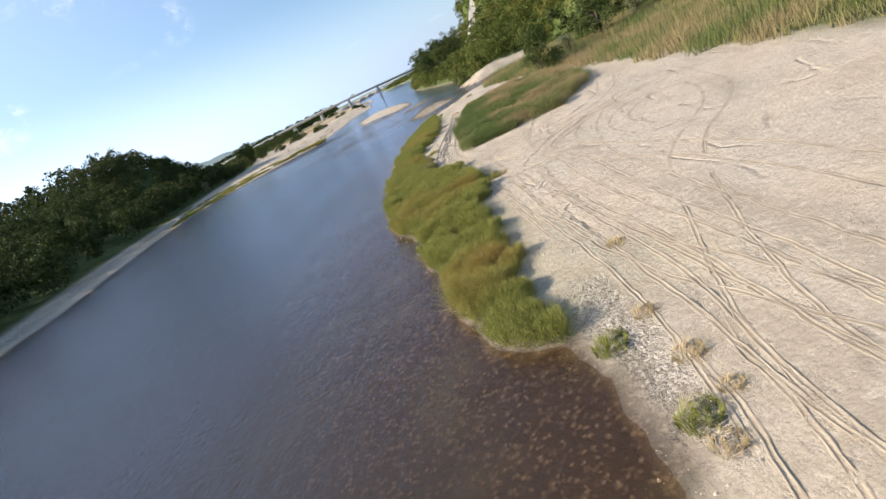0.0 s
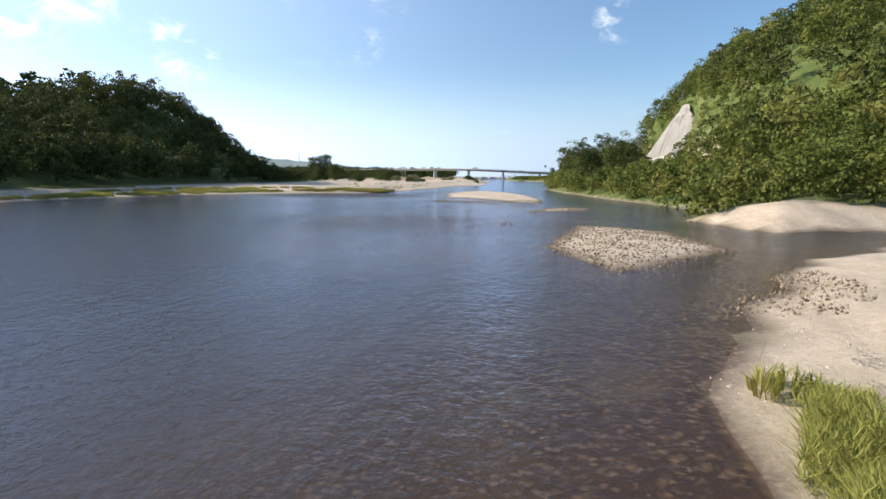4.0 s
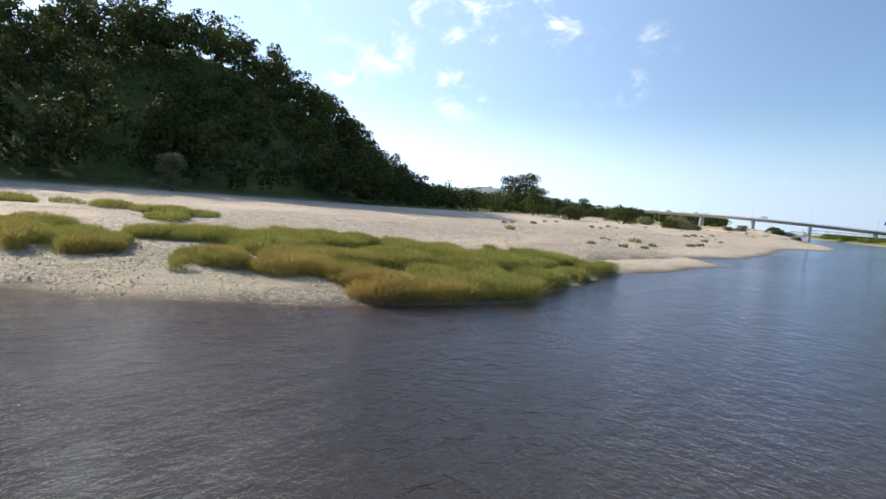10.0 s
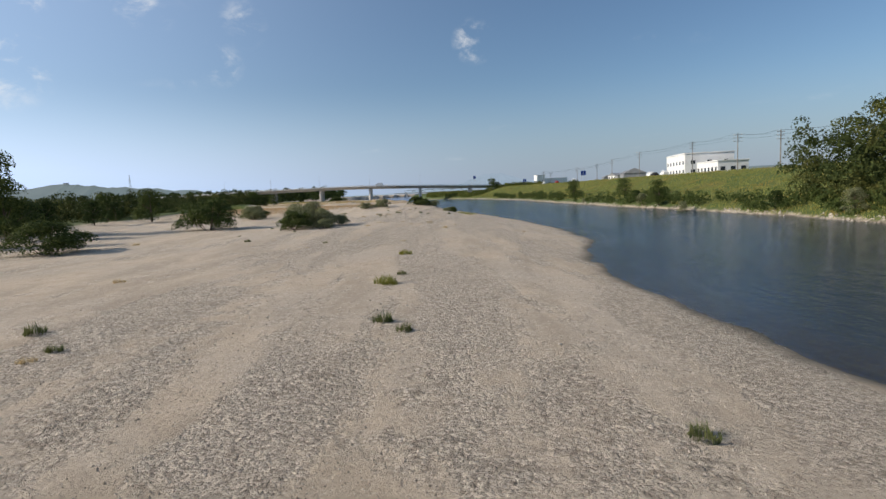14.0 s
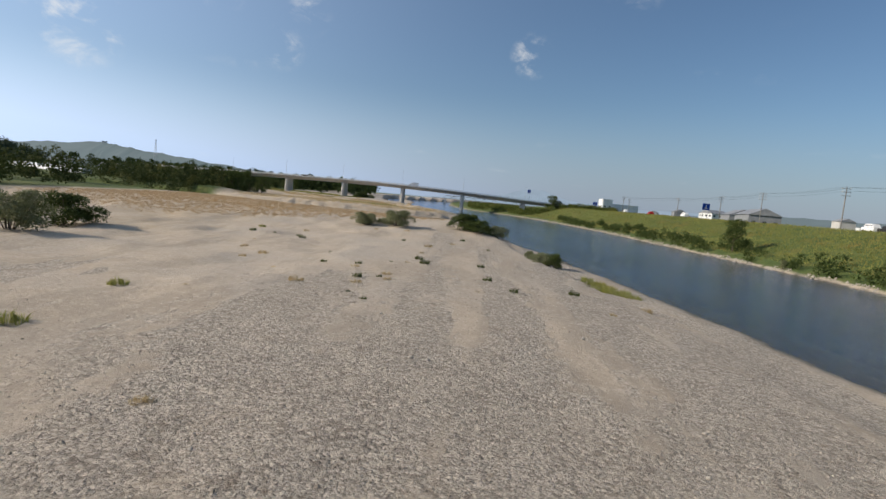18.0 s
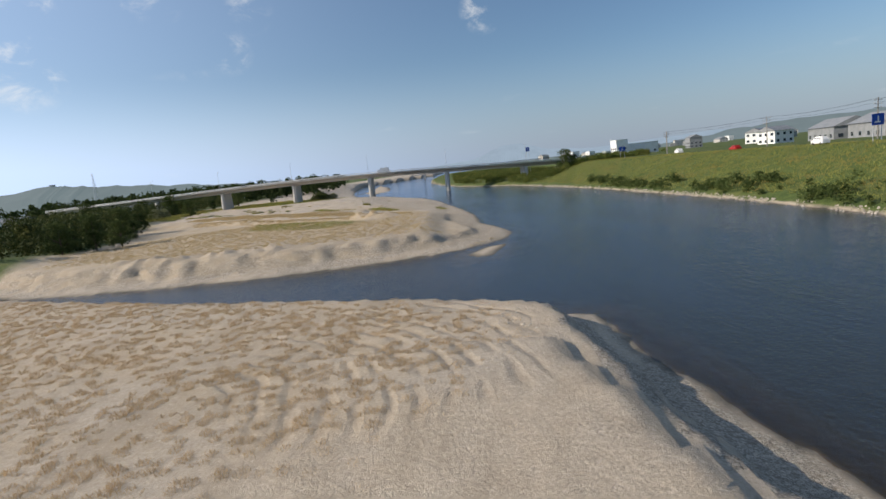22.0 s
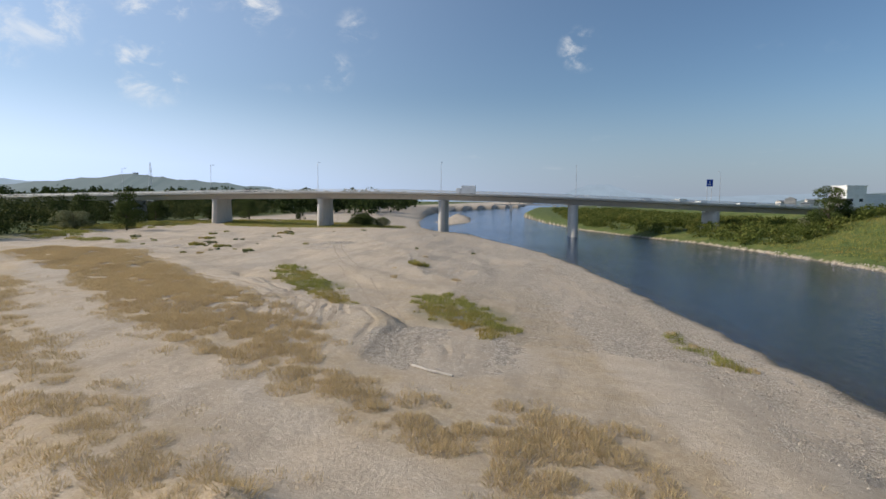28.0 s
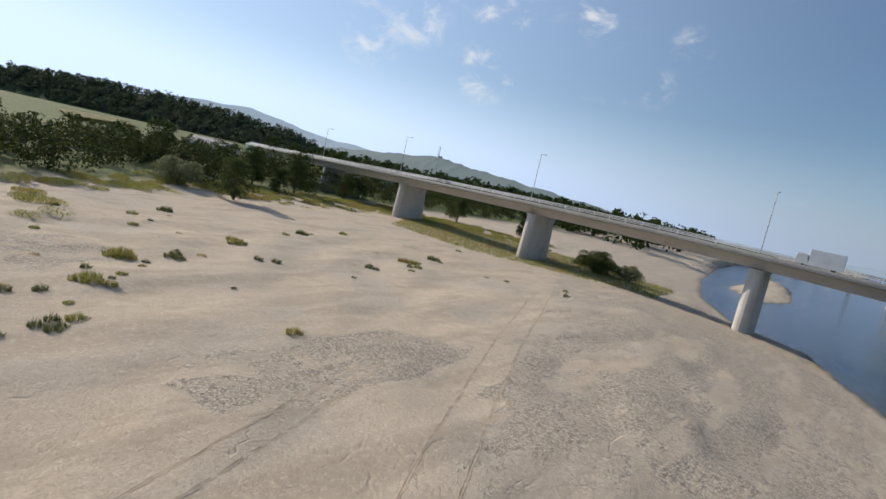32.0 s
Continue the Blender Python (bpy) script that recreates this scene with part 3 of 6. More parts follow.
    h = np.minimum(h, np.interp(ditch, [-4.5, -3.2, -0.5, 0, 1.5], [9, 3.0, 2.2, 2.0, 1.8]))
    # a dry gully between the gravel and the low tongue of sand at the bend
    gully = off_line(GULLY, x, y) + 0.25 * wob
    bend = ramp(y, 220, 226) * (1 - ramp(y, 249, 253)) * (np.abs(gully) < 12) * (d_lb > 0)
    h = np.maximum(np.minimum(h, 0.24 - 0.22 * np.exp(-((gully - 0.2) / 0.55) ** 2) + 0.03 * wob), h - bend * (0.16 * ramp(gully, -0.5, 0.3) * (1 - ramp(gully, 3, 6)) + 0.30 * np.exp(-((gully - 0.2) / 0.5) ** 2)))
    # levee on the right bank, set back past the bridge
    back = 26 + 75 * ramp(y, 690, 770)
    levee = np.interp(d_rb, [0, 1], [0, 1]) * np.interp(d_rb - back + 26, [9, 27, 29, 60, 140], [2.3, 7.7, 8.1, 8.0, 6.5])
    lev = ramp(y, 345, 385) * (d_rb > 3)
    h = np.where(lev > 0, np.maximum(h, lev * levee * (d_rb > 8)), h)
    # wooded hills
    foot = along(HILL_FOOT, y)
    foot = foot + 3.0 * ramp(y, 251, 255) * (1 - ramp(y, 317, 323))
    gentle = np.interp(x - foot, [0, 10, 30, 60, 130], [0, 8, 24, 34, 40])
    cut = np.interp(x - foot, [0, 5, 10.5, 14, 34, 60, 130], [0, 4.5, 6, 19, 29, 35, 40])
    blend = ramp(y, 175, 205)
    right = (gentle * (1 - blend) + cut * blend) * np.interp(y, [150, 200, 266, 310, 345, 370, 392], [0.78, 0.92, 1.36, 1.4, 1.22, 0.75, 0.05]) + 3
    h = np.where((x > foot) & (y < 400), np.maximum(h, right * ramp(x - foot, 0, 4)), h)
    road = (1 - ramp(np.abs(x - (along(HILL_FOOT, y) + 7)), 3.5, 5.0)) * ramp(y, 185, 205) * (1 - ramp(y, 325, 345))
    h = h * (1 - road) + 8.6 * road
    line = along(TREE_LINE, y)
    ridge = np.interp(y, [-400, 0, 90, 180, 200, 216, 228, 240, 250, 260, 274, 284, 293, 304, 313, 322, 331, 337, 342, 400], [13, 13, 13, 13, 13.5, 14.5, 17, 22, 25.5, 27.5, 26.3, 23.8, 21, 18, 15, 12, 9, 5, 0.5, 0])
    left = ridge * ramp((line - x - np.interp(y, [265, 325], [0, 27])) / (48 - np.interp(y, [265, 325], [0, 27])), -0.04, 1) * (1 - 0.35 * ramp(line - x, 64, 260))
    h = np.where((x < line + 4) & (y < 405), np.maximum(h, left + 1.2), h)
    far = ramp(np.hypot(x + 40, y - 400), 420, 700)
    h = np.where(far > 0, np.maximum(h, np.where(h > 0.3, h * (1 - far) + 5.0 * far, h)), h)
    h += np.where(h > 0.15, 0.05 * waves(x, y, 3.1, 31) + 0.03 * waves(x, y, 1.3, 32), 0)
    veg_left = ramp(line - x, -3, 3) * (d_lb > 1) + ramp(line - x, -3, 3) * (d_is > 1)
    veg_right = (d_rb > np.where(y < 345, -0.2, 0.7)) * ramp(np.hypot(x - 40, (y - 143) * 1.5), 9, 14) * (1 - road)
    veg_hill = (x > along(HILL_FOOT, y) + 1) * (y < 400) * (1 - road)
    veg_sand = np.maximum(ramp(x - np.interp(y, [-90, 40, 60, 73, 80, 95, 110, 135], [56, 46, 43.5, 42.5, 41, 40, 34, 33]), 0, 3) * (d_rs > 2), 0)
    strip = (d_rs > 0.2) * (1 - ramp(d_rs, 5.0, 6.2)) * ramp(y, 25, 30) * (1 - ramp(y, 104, 110)) * 0.22
    spit = 0.3 * (d_lb > 0.5) * (1 - ramp(d_lb, 5, 8)) * ramp(y, 120, 150) * (1 - ramp(y, 222, 236))
    patch = np.maximum.reduce([lump(x, y, -66, 556, 9, 6, 1), lump(x, y, -80, 566, 10, 7, 1), lump(x, y, -60, 604, 5, 6, 1), lump(x, y, -76, 613, 5, 4, 0.8)])
    green = np.clip(np.maximum.reduce([veg_left, veg_right, veg_hill, veg_sand, strip, spit, 0.4 * ramp(patch, 0.35, 0.7)]), 0, 1) * (h > 0.1)
    straw = np.clip((d_is > 13 + 2 * wob) * (1 - 0.85 * ramp(lump(x, y, -75, 602, 9, 9, 1), 0.2, 0.6)) * (1 - ramp(y, 600, 632)) * ramp(-x, 40, 50) + 0.8 * (d_is > 14) * ramp(-x, 96, 112) * (y < 640)
                    + 0.5 * front * (d_is > 4) * (d_is < 13) + 0.55 * (d_lb > 4.5) * ramp(y, 452, 466) * (y < 545) * ramp(-x, 38, 46) + 0.7 * (d_lb > 25) * ramp(-x, 62, 72) * ramp(y, 395, 425), 0, 1)
    gravel = np.clip((d_lb > 0) * (1 - ramp(y, 440, 462)) * (1 - 0.8 * ramp(-x + 1.5 * wob, 40, 44) * ramp(y, 392, 410)) * (1 - 0.6 * np.exp(-((x + 36) / 0.9) ** 2) * ramp(y, 375, 395)) * (1 - 0.7 * lump(x, y, -38, 318, 2.5, 9, 1)) * (1 - 0.6 * lump(x, y, -27.5, 313, 2, 12, 1)) * (1 - 0.4 * ramp(-x, 44, 54) * ramp(y, 270, 300)) + (d_is > 0) * np.maximum(1 - ramp(d_is + 1.5 * wob, 6, 9.5), (y > 596) * (0.12 + 0.88 * np.maximum(ramp(off_line(GRAVEL_EDGE, x, y) + 1.5 * wob, -1.5, 1.5), 0.9 * ramp(lump(x, y, -91, 657, 5, 12, 1) + lump(x, y, -119, 650, 8, 6, 1) + 0.3 * wob, 0.3, 0.6))))
                     + (d_lb > 0) * (d_lb < 4.8) * ramp(y, 434, 440) * ramp(x, -50, -42) + (np.abs(bar2) < 40) * (depth_in(BAR_1, x, y) > -1) + (depth_in(ISLET, x, y) > -1) + 0.5 * (d_rs > -1) * (1 - ramp(d_rs, 2, 5)) + (depth_in(BAR_3, x, y) > -1), 0, 1)
    bare = ramp(lump(x, y, -60, 593, 6, 6, 1), 0.3, 0.5)
    rise = (598.5 - y - 0.83 * (x + 65)) / 1.3
    open_sand = np.maximum(ramp(rise, -1, 0) * (1 - ramp(rise + 1.2 * wob, 4.5, 6.5)) * ramp(y, 598, 603),
                           ramp(off_line(BARE_BAND, x, y) + 1.2 * wob, -3.0, -2.0) * (1 - ramp(off_line(BARE_BAND, x, y) + 1.2 * wob, 2.0, 3.0)))
    straw = straw * (1 - 0.9 * open_sand * (d_is > 8))
    graded = np.maximum.reduce([ramp(rise, 0, 1) * (1 - ramp(rise, 9, 13)) * ramp(y, 588, 596) * (1 - ramp(y, 612, 622)), 0.8 * ramp(depth_in(FRONT_TRACKS, x, y), 0, 3), 0.8 * ramp(depth_in(END_TRACKS, x, y), 0, 3)])
    gravel, straw = np.maximum(gravel, bare), straw * (1 - bare)
    gravel = gravel * (1 - 0.95 * bend * ramp(gully, 0.5, 1.1) * ramp(y, 227, 231)) * (1 - 0.7 * (d_lb > 0) * (1 - ramp(d_lb, 3, 9)) * ramp(y, 250, 254) * (1 - ramp(y, 258, 268)))
    sheet = np.clip(1 - ramp(h, -0.02, 0.14), 0, 1)
    ruts = np.clip((d_rs > 4.5) * (1 - veg_sand), 0, 1) + 0.5 * (d_is > 20) * (y > 600) * (x > -100)
    return h, {"gravel": gravel, "straw": straw * (1 - green), "green": green, "bed": sheet, "rust": 1 - ramp(y, 232, 262), "ruts": np.clip(ruts, 0, 1), "graded": graded}


def height(x, y):
    return float(lie(np.array([x]), np.array([y]))[0])


def heights(x, y):
    return survey(x, y)[0]


def mesh_of(name, verts, faces, material, smooth=False):
    """A mesh from arrays: verts n x 3, faces m x 3 or m x 4."""
    verts, faces = np.asarray(verts, np.float32), np.asarray(faces, np.int32)
    me = bpy.data.meshes.new(name)
    me.vertices.add(len(verts))
    me.vertices.foreach_set("co", verts.ravel())
    k = faces.shape[1]
    me.loops.add(faces.size)
    me.loops.foreach_set("vertex_index", faces.ravel())
    me.polygons.add(len(faces))
    me.polygons.foreach_set("loop_start", np.arange(0, faces.size, k, dtype=np.int32))
    me.polygons.foreach_set("loop_total", np.full(len(faces), k, np.int32))
    me.polygons.foreach_set("use_smooth", np.full(len(faces), smooth))
    me.update(calc_edges=True)
    me.materials.append(material)
    return me


def sheet_faces(nx, ny):
    i = np.arange(nx * ny).reshape(ny, nx)
    return np.stack([i[:-1, :-1], i[:-1, 1:], i[1:, 1:], i[1:, :-1]], -1).reshape(-1, 4)


def steps(*spans):
    out = []
    for a, b, s in spans:
        out += list(np.arange(a, b, s))
    return np.array(out + [spans[-1][1]])


def widening(start, end, first, grow):
    out, s = [start], first
    while abs(out[-1]) < abs(end):
        out.append(out[-1] + math.copysign(s, end - start))
        s *= grow
    out[-1] = end
    return out


gx = np.array(sorted(set(widening(-132, -4500, 3, 1.16) + list(steps((-132, -90, 1.2), (-90, -62, 0.55), (-62, 32, 0.7), (32, 64, 1.2))) + widening(64, 4500, 3, 1.16))))
gy = np.array(sorted(set([-380, -260, -180, -120, -80, -50, -30] + list(steps((-20, 130, 0.7), (130, 500, 0.95), (500, 582, 0.8), (582, 622, 0.5), (622, 780, 1.0))) + widening(780, 4900, 3, 1.14))))
GX, GY = np.meshgrid(gx, gy)
GZ, cover = survey(GX.ravel(), GY.ravel())


def lie(x, y):
    """Height of the ground sheet itself, between its corners."""
    x, y = np.asarray(x, float), np.asarray(y, float)
    i, j = np.clip(np.searchsorted(gx, x) - 1, 0, len(gx) - 2), np.clip(np.searchsorted(gy, y) - 1, 0, len(gy) - 2)
    u, v = np.clip((x - gx[i]) / (gx[i + 1] - gx[i]), 0, 1), np.clip((y - gy[j]) / (gy[j + 1] - gy[j]), 0, 1)
    z = GZ.reshape(GX.shape)
    return (z[j, i] * (1 - u) + z[j, i + 1] * u) * (1 - v) + (z[j + 1, i] * (1 - u) + z[j + 1, i + 1] * u) * v


me = mesh_of("ground", np.stack([GX.ravel(), GY.ravel(), GZ], 1), sheet_faces(len(gx), len(gy)), GROUND, True)
for key, values in cover.items():
    me.attributes.new(key, "FLOAT", "POINT").data.foreach_set("value", values.astype(np.float32))
ground = tagged(new("ground", me), "sand and gravel river bars with grassy banks", "ground", kind="structure")

wx = np.array(sorted(set(widening(-132, -1500, 4, 1.3) + list(steps((-132, 64, 2.0))) + widening(64, 600, 4, 1.3))))
wy = np.array(sorted(set([-380, -200, -100, -50] + list(steps((-20, 780, 2.0))) + widening(780, 4800, 4, 1.2))))
WX, WY = np.meshgrid(wx, wy)
WZ = heights(WX.ravel(), WY.ravel())
wet = (WZ < 0.5).reshape(WX.shape)
wf = sheet_faces(len(wx), len(wy))
wf = wf[(WZ < 0.5)[wf].any(1)]
me = mesh_of("water", np.stack([WX.ravel(), WY.ravel(), np.zeros(WX.size)], 1), wf, WATER, True)
me.attributes.new("rust", "FLOAT", "POINT").data.foreach_set("value", (1 - ramp(WY.ravel(), 232, 262)).astype(np.float32))
me.attributes.new("rapid", "FLOAT", "POINT").data.foreach_set("value", np.maximum(lump(WX.ravel(), WY.ravel(), -24, 199, 15, 14, 1.0), lump(WX.ravel(), WY.ravel(), 6, 140, 20, 14, 0.3)).astype(np.float32))
me.attributes.new("depth", "FLOAT", "POINT").data.foreach_set("value", np.maximum(-WZ, 0).astype(np.float32))
water = tagged(new("water", me), "shallow rippling river water over brown gravel", "river", kind="structure")
water.visible_shadow = False

# ---- helpers for things ----


def part(name, bm, material, parent=None, label="", smooth=False):
    """Link a bmesh as one mesh object under a thing or a part."""
    me = bpy.data.meshes.new(name)
    bm.to_mesh(me)
    bm.free()
    me.materials.append(material)
    if smooth:
        me.polygons.foreach_set("use_smooth", np.full(len(me.polygons), True))
    ob = new(name, me)
    ob.parent = parent
    return tagged(ob, label)


def mesh_part(name, me, parent=None, label=""):
    ob = new(name, me)
    ob.parent = parent
    return tagged(ob, label)


def thing(name, label, category, group="", at=(0, 0, 0), turn=0.0):
    ob = tagged(new(name), label, category, group)
    ob.matrix_world = pose(*at, 0, 0, turn)
    return ob


def block(x0, y0, z0, x1, y1, z1, bevel=0.0, bm=None):
    bm = bm or bmesh.new()
    m = Matrix.Translation(((x0 + x1) / 2, (y0 + y1) / 2, (z0 + z1) / 2)) @ Matrix.Diagonal((x1 - x0, y1 - y0, z1 - z0, 1))
    made = bmesh.ops.create_cube(bm, size=1.0, matrix=m)
    if bevel:
        edges = list({e for v in made["verts"] for e in v.link_edges})
        bmesh.ops.bevel(bm, geom=edges, offset=bevel, segments=2, affect="EDGES")
    return bm


def rod(a, b, r0, r1=None, sides=8, bm=None):
    bm = bm or bmesh.new()
    a, b = Vector(a), Vector(b)
    turn = (b - a).to_track_quat("Z", "Y").to_matrix().to_4x4()
    bmesh.ops.create_cone(bm, cap_ends=True, segments=sides, radius1=r0, radius2=r0 if r1 is None else r1, depth=(b - a).length,
                          matrix=Matrix.Translation((a + b) / 2) @ turn)
    return bm


def prism(outline, z0, z1, bm=None):
    """An outline in x, y, drawn up from z0 to z1."""
    bm = bm or bmesh.new()
    lo, hi = ([bm.verts.new((x, y, z)) for x, y in outline] for z in (z0, z1))
    bm.faces.new(lo[::-1])
    bm.faces.new(hi)
    for n in range(len(lo)):
        k = (n + 1) % len(lo)
        bm.faces.new((lo[n], lo[k], hi[k], hi[n]))
    return bm


def leaf_cloud(name, clumps, count, size, material, seed, flat=1.0):
    """Small leaves over the skins of many clumps (x, y, z, radius)."""
    r = np.random.RandomState(seed)
    c = np.array(clumps)
    pick = r.choice(len(c), count, p=c[:, 3] ** 2 / (c[:, 3] ** 2).sum())
    way = r.normal(size=(count, 3))
    way /= np.linalg.norm(way, axis=1)[:, None]
    way[:, 2] = np.where(way[:, 2] < -0.35, -way[:, 2], way[:, 2])
    mid = c[pick, :3] + way * c[pick, 3:4] * r.uniform(0.72, 1.08, (count, 1)) * np.array([1, 1, flat])
    out = way + r.normal(size=(count, 3)) * 0.65
    out /= np.linalg.norm(out, axis=1)[:, None]
    u = np.cross(out, r.normal(size=(count, 3)))
    u /= np.linalg.norm(u, axis=1)[:, None]
    v = np.cross(out, u)
    s = size * r.uniform(0.6, 1.4, (count, 1))
    verts = np.stack([mid - u * s * 0.5, mid + v * s * 0.75, mid + u * s * 0.5], 1).reshape(-1, 3)
    return mesh_of(name, verts, np.arange(count * 3).reshape(-1, 3), material)


def crown_clumps(r, radius, low, high, number, dome=False):
    """Clumps that fill an uneven crown between two heights."""
    out = []
    for n in range(number):
        a, t = r.uniform(0, 6.28), r.uniform(0, 1)
        wide = radius * math.sqrt(max(0.05, 1 - ((0.9 * t) ** 2 if dome else (2 * t - 0.85) ** 2))) * r.uniform(0.3, 0.95)
        out.append((wide * math.cos(a), wide * math.sin(a), low + (high - low) * t, radius * r.uniform(0.2, 0.38)))
    return out


def make_tree(name, label, radius, tall, leaves, size, material, seed, category="tree", group="", clear=0.28, squash=1.0):
    """A tapered trunk with limbs, and a crown of many leaves in clumps."""
    r = random.Random(seed)
    t = thing(name, label, category, group)
    bm = bmesh.new()
    thick = 0.028 * tall + 0.04
    knee = Vector((r.uniform(-0.2, 0.2), r.uniform(-0.2, 0.2), tall * 0.4))
    rod((0, 0, -0.4), knee, thick, thick * 0.7, 8, bm)
    rod(knee, (knee.x * 2, knee.y * 2, tall * 0.8), thick * 0.7, thick * 0.2, 7, bm)
    for n in range(6):
        a, z = n * 1.05 + r.uniform(-0.3, 0.3), tall * r.uniform(0.2, 0.55)
        reach = radius * r.uniform(0.5, 0.85)
        rod((0, 0, z), (reach * math.cos(a), reach * math.sin(a), z + tall * r.uniform(0.15, 0.3)), thick * 0.38, thick * 0.1, 5, bm)
    part("trunk", bm, BARK, t)
    clumps = crown_clumps(r, radius, tall * clear, tall * 0.93, 40, clear < 0.1)
    mesh_part("crown", leaf_cloud("crown", clumps, leaves, size, material, seed, squash), t)
    return t


def make_shrub(name, label, radius, tall, leaves, size, material, seed, group=""):
    """Many stems from one root, and leaves over low clumps down to the ground."""
    r = random.Random(seed)
    t = thing(name, label, "shrub", group)
    bm = bmesh.new()
    for n in range(9):
        a = r.uniform(0, 6.28)
        reach = radius * r.uniform(0.2, 0.75)
        rod((0.1 * math.cos(a), 0.1 * math.sin(a), -0.2), (reach * math.cos(a), reach * math.sin(a), tall * r.uniform(0.5, 0.9)), 0.035, 0.008, 5, bm)
    part("stems", bm, BARK, t)
    mesh_part("foliage", leaf_cloud("foliage", crown_clumps(r, radius * 0.86, 0.10 * tall, 0.86 * tall, 34, True), leaves, size, material, seed), t)
    return t


def blades(x, y, z, tall, width, lean, seed, plain=False):
    """Bent, tapered grass blades rooted at arrays of places: verts and faces."""
    r = np.random.RandomState(seed)
    n = len(x)
    a, b = r.uniform(0, 6.28, n), r.uniform(0, 6.28, n)
    tall, bend = tall * r.uniform(0.55, 1.25, n), lean * r.uniform(0.2, 1.0, n)
    wx_, wy_ = np.cos(a) * width * 0.5, np.sin(a) * width * 0.5
    lx, ly = np.cos(b) * bend * tall, np.sin(b) * bend * tall
    root = np.stack([x, y, z - 0.03], 1)
    half = np.stack([x + lx * 0.3, y + ly * 0.3, z + tall * 0.58], 1)
    tip = np.stack([x + lx, y + ly, z + tall * (1 - 0.35 * bend)], 1)
    side = np.stack([wx_, wy_, np.zeros(n)], 1)
    if plain:
        verts = np.stack([root - side * 1.2, root + side * 1.2, tip], 1).reshape(-1, 3)
        return verts, np.arange(n * 3).reshape(-1, 3)
    verts = np.stack([root - side, root + side, half + side * 0.85, half - side * 0.85, tip + side * 0.12, tip - side * 0.12], 1).reshape(-1, 3)
    base = (np.arange(n) * 6)[:, None]
    faces = np.concatenate([base + np.array([[0, 1, 2, 3]]), base + np.array([[3, 2, 4, 5]])])
    return verts, faces


def scatter(poly, per_m2, seed, clump=0.0, size=3.0, feather=0.0):
    """Random places inside an outline, thinned into tussocks."""
    p = np.array(poly)
    lo, hi = p.min(0), p.max(0)
    r = np.random.RandomState(seed)
    n = int((hi - lo).prod() * per_m2)
    x, y = r.uniform(lo[0], hi[0], n), r.uniform(lo[1], hi[1], n)
    keep = depth_in(poly, x, y) + 0.8 * waves(x, y, size, seed) + feather * r.normal(size=n) > 0
    if clump:
        keep &= waves(x, y, size, seed + 1) + r.normal(size=n) * 0.25 > clump
    return x[keep], y[keep]


def grass_field(name, label, poly, per_m2, tall, width, lean, material, seed, clump=0.0, size=3.0, plain=False, uneven=0.35):
    x, y = scatter(poly, per_m2, seed, clump, size)
    z = lie(x, y)
    ok = z > 0.03
    x, y, z = x[ok], y[ok], z[ok]
    v, f = blades(x, y, z, tall * (1 + uneven * waves(x, y, 2.6, seed + 2)), width, lean, seed, plain)
    return tagged(new(name, mesh_of(name, v, f, material)), label, "grass", kind="stuff")


def mound_field(name, label, poly, mounds, wide, per_m2, tall, width, material, seed, leafy=False, feather=0.0, leaf=(0.10, 0.24)):
    """Grass in rounded tussocks: blades are tall in a tussock's middle and lean out of it."""
    r = np.random.RandomState(seed)
    cx, cy = scatter(poly, mounds, seed, 0.0, 3.0, feather)
    x, y = scatter(poly, per_m2, seed + 1, 0.0, 3.0, feather)
    best, pick = np.full(len(x), 1e9), np.zeros(len(x), int)
    size = wide * r.uniform(0.6, 1.25, len(cx))
    order = np.argsort(x)
    x, y = x[order], y[order]
    for k in range(len(cx)):
        a, b = np.searchsorted(x, (cx[k] - size[k], cx[k] + size[k]))
        d = np.hypot(x[a:b] - cx[k], y[a:b] - cy[k]) / size[k]
        closer = d < best[a:b]
        best[a:b][closer], pick[a:b][closer] = d[closer], k
    keep = (best < 1) & (lie(x, y) > 0.02)
    x, y, best, pick = x[keep], y[keep], best[keep], pick[keep]
    high = tall * (0.25 + 0.75 * size[pick] / wide) * (0.25 + 0.75 * np.sqrt(np.maximum(0, 1 - best ** 2)))
    root = lie(x, y)
    length = high
    if leafy:
        top = r.uniform(size=len(x)) < 0.8
        root = root + np.where(top, 0.72 * high * r.uniform(0.75, 1.05, len(x)), 0)
        root = root - np.where(top, 0.45 * high * r.uniform(size=len(x)) ** 2, 0)
        length = np.where(top, r.uniform(*leaf, len(x)), high)
    v, f = blades(x, y, root, length, width, 1.2 if leafy else 0.75, seed, True)
    v = v.reshape(-1, 3, 3)
    push = np.stack([x - cx[pick], y - cy[pick]], 1) * ((0.12 if leafy else 0.32) * high / tall)[:, None]
    v[:, 2, :2] += push
    return tagged(new(name, mesh_of(name, v.reshape(-1, 3), f, material)), label, "grass", kind="stuff")


def tuft_mesh(name, count, radius, tall, width, lean, material, seed):
    r = np.random.RandomState(seed)
    a, d = r.uniform(0, 6.28, count), radius * np.sqrt(r.uniform(0, 1, count))
    v, f = blades(d * np.cos(a), d * np.sin(a), np.full(count, -0.02), tall * (1.15 - 0.5 * d / radius), width, lean, seed)
    return mesh_of(name, v, f, material)


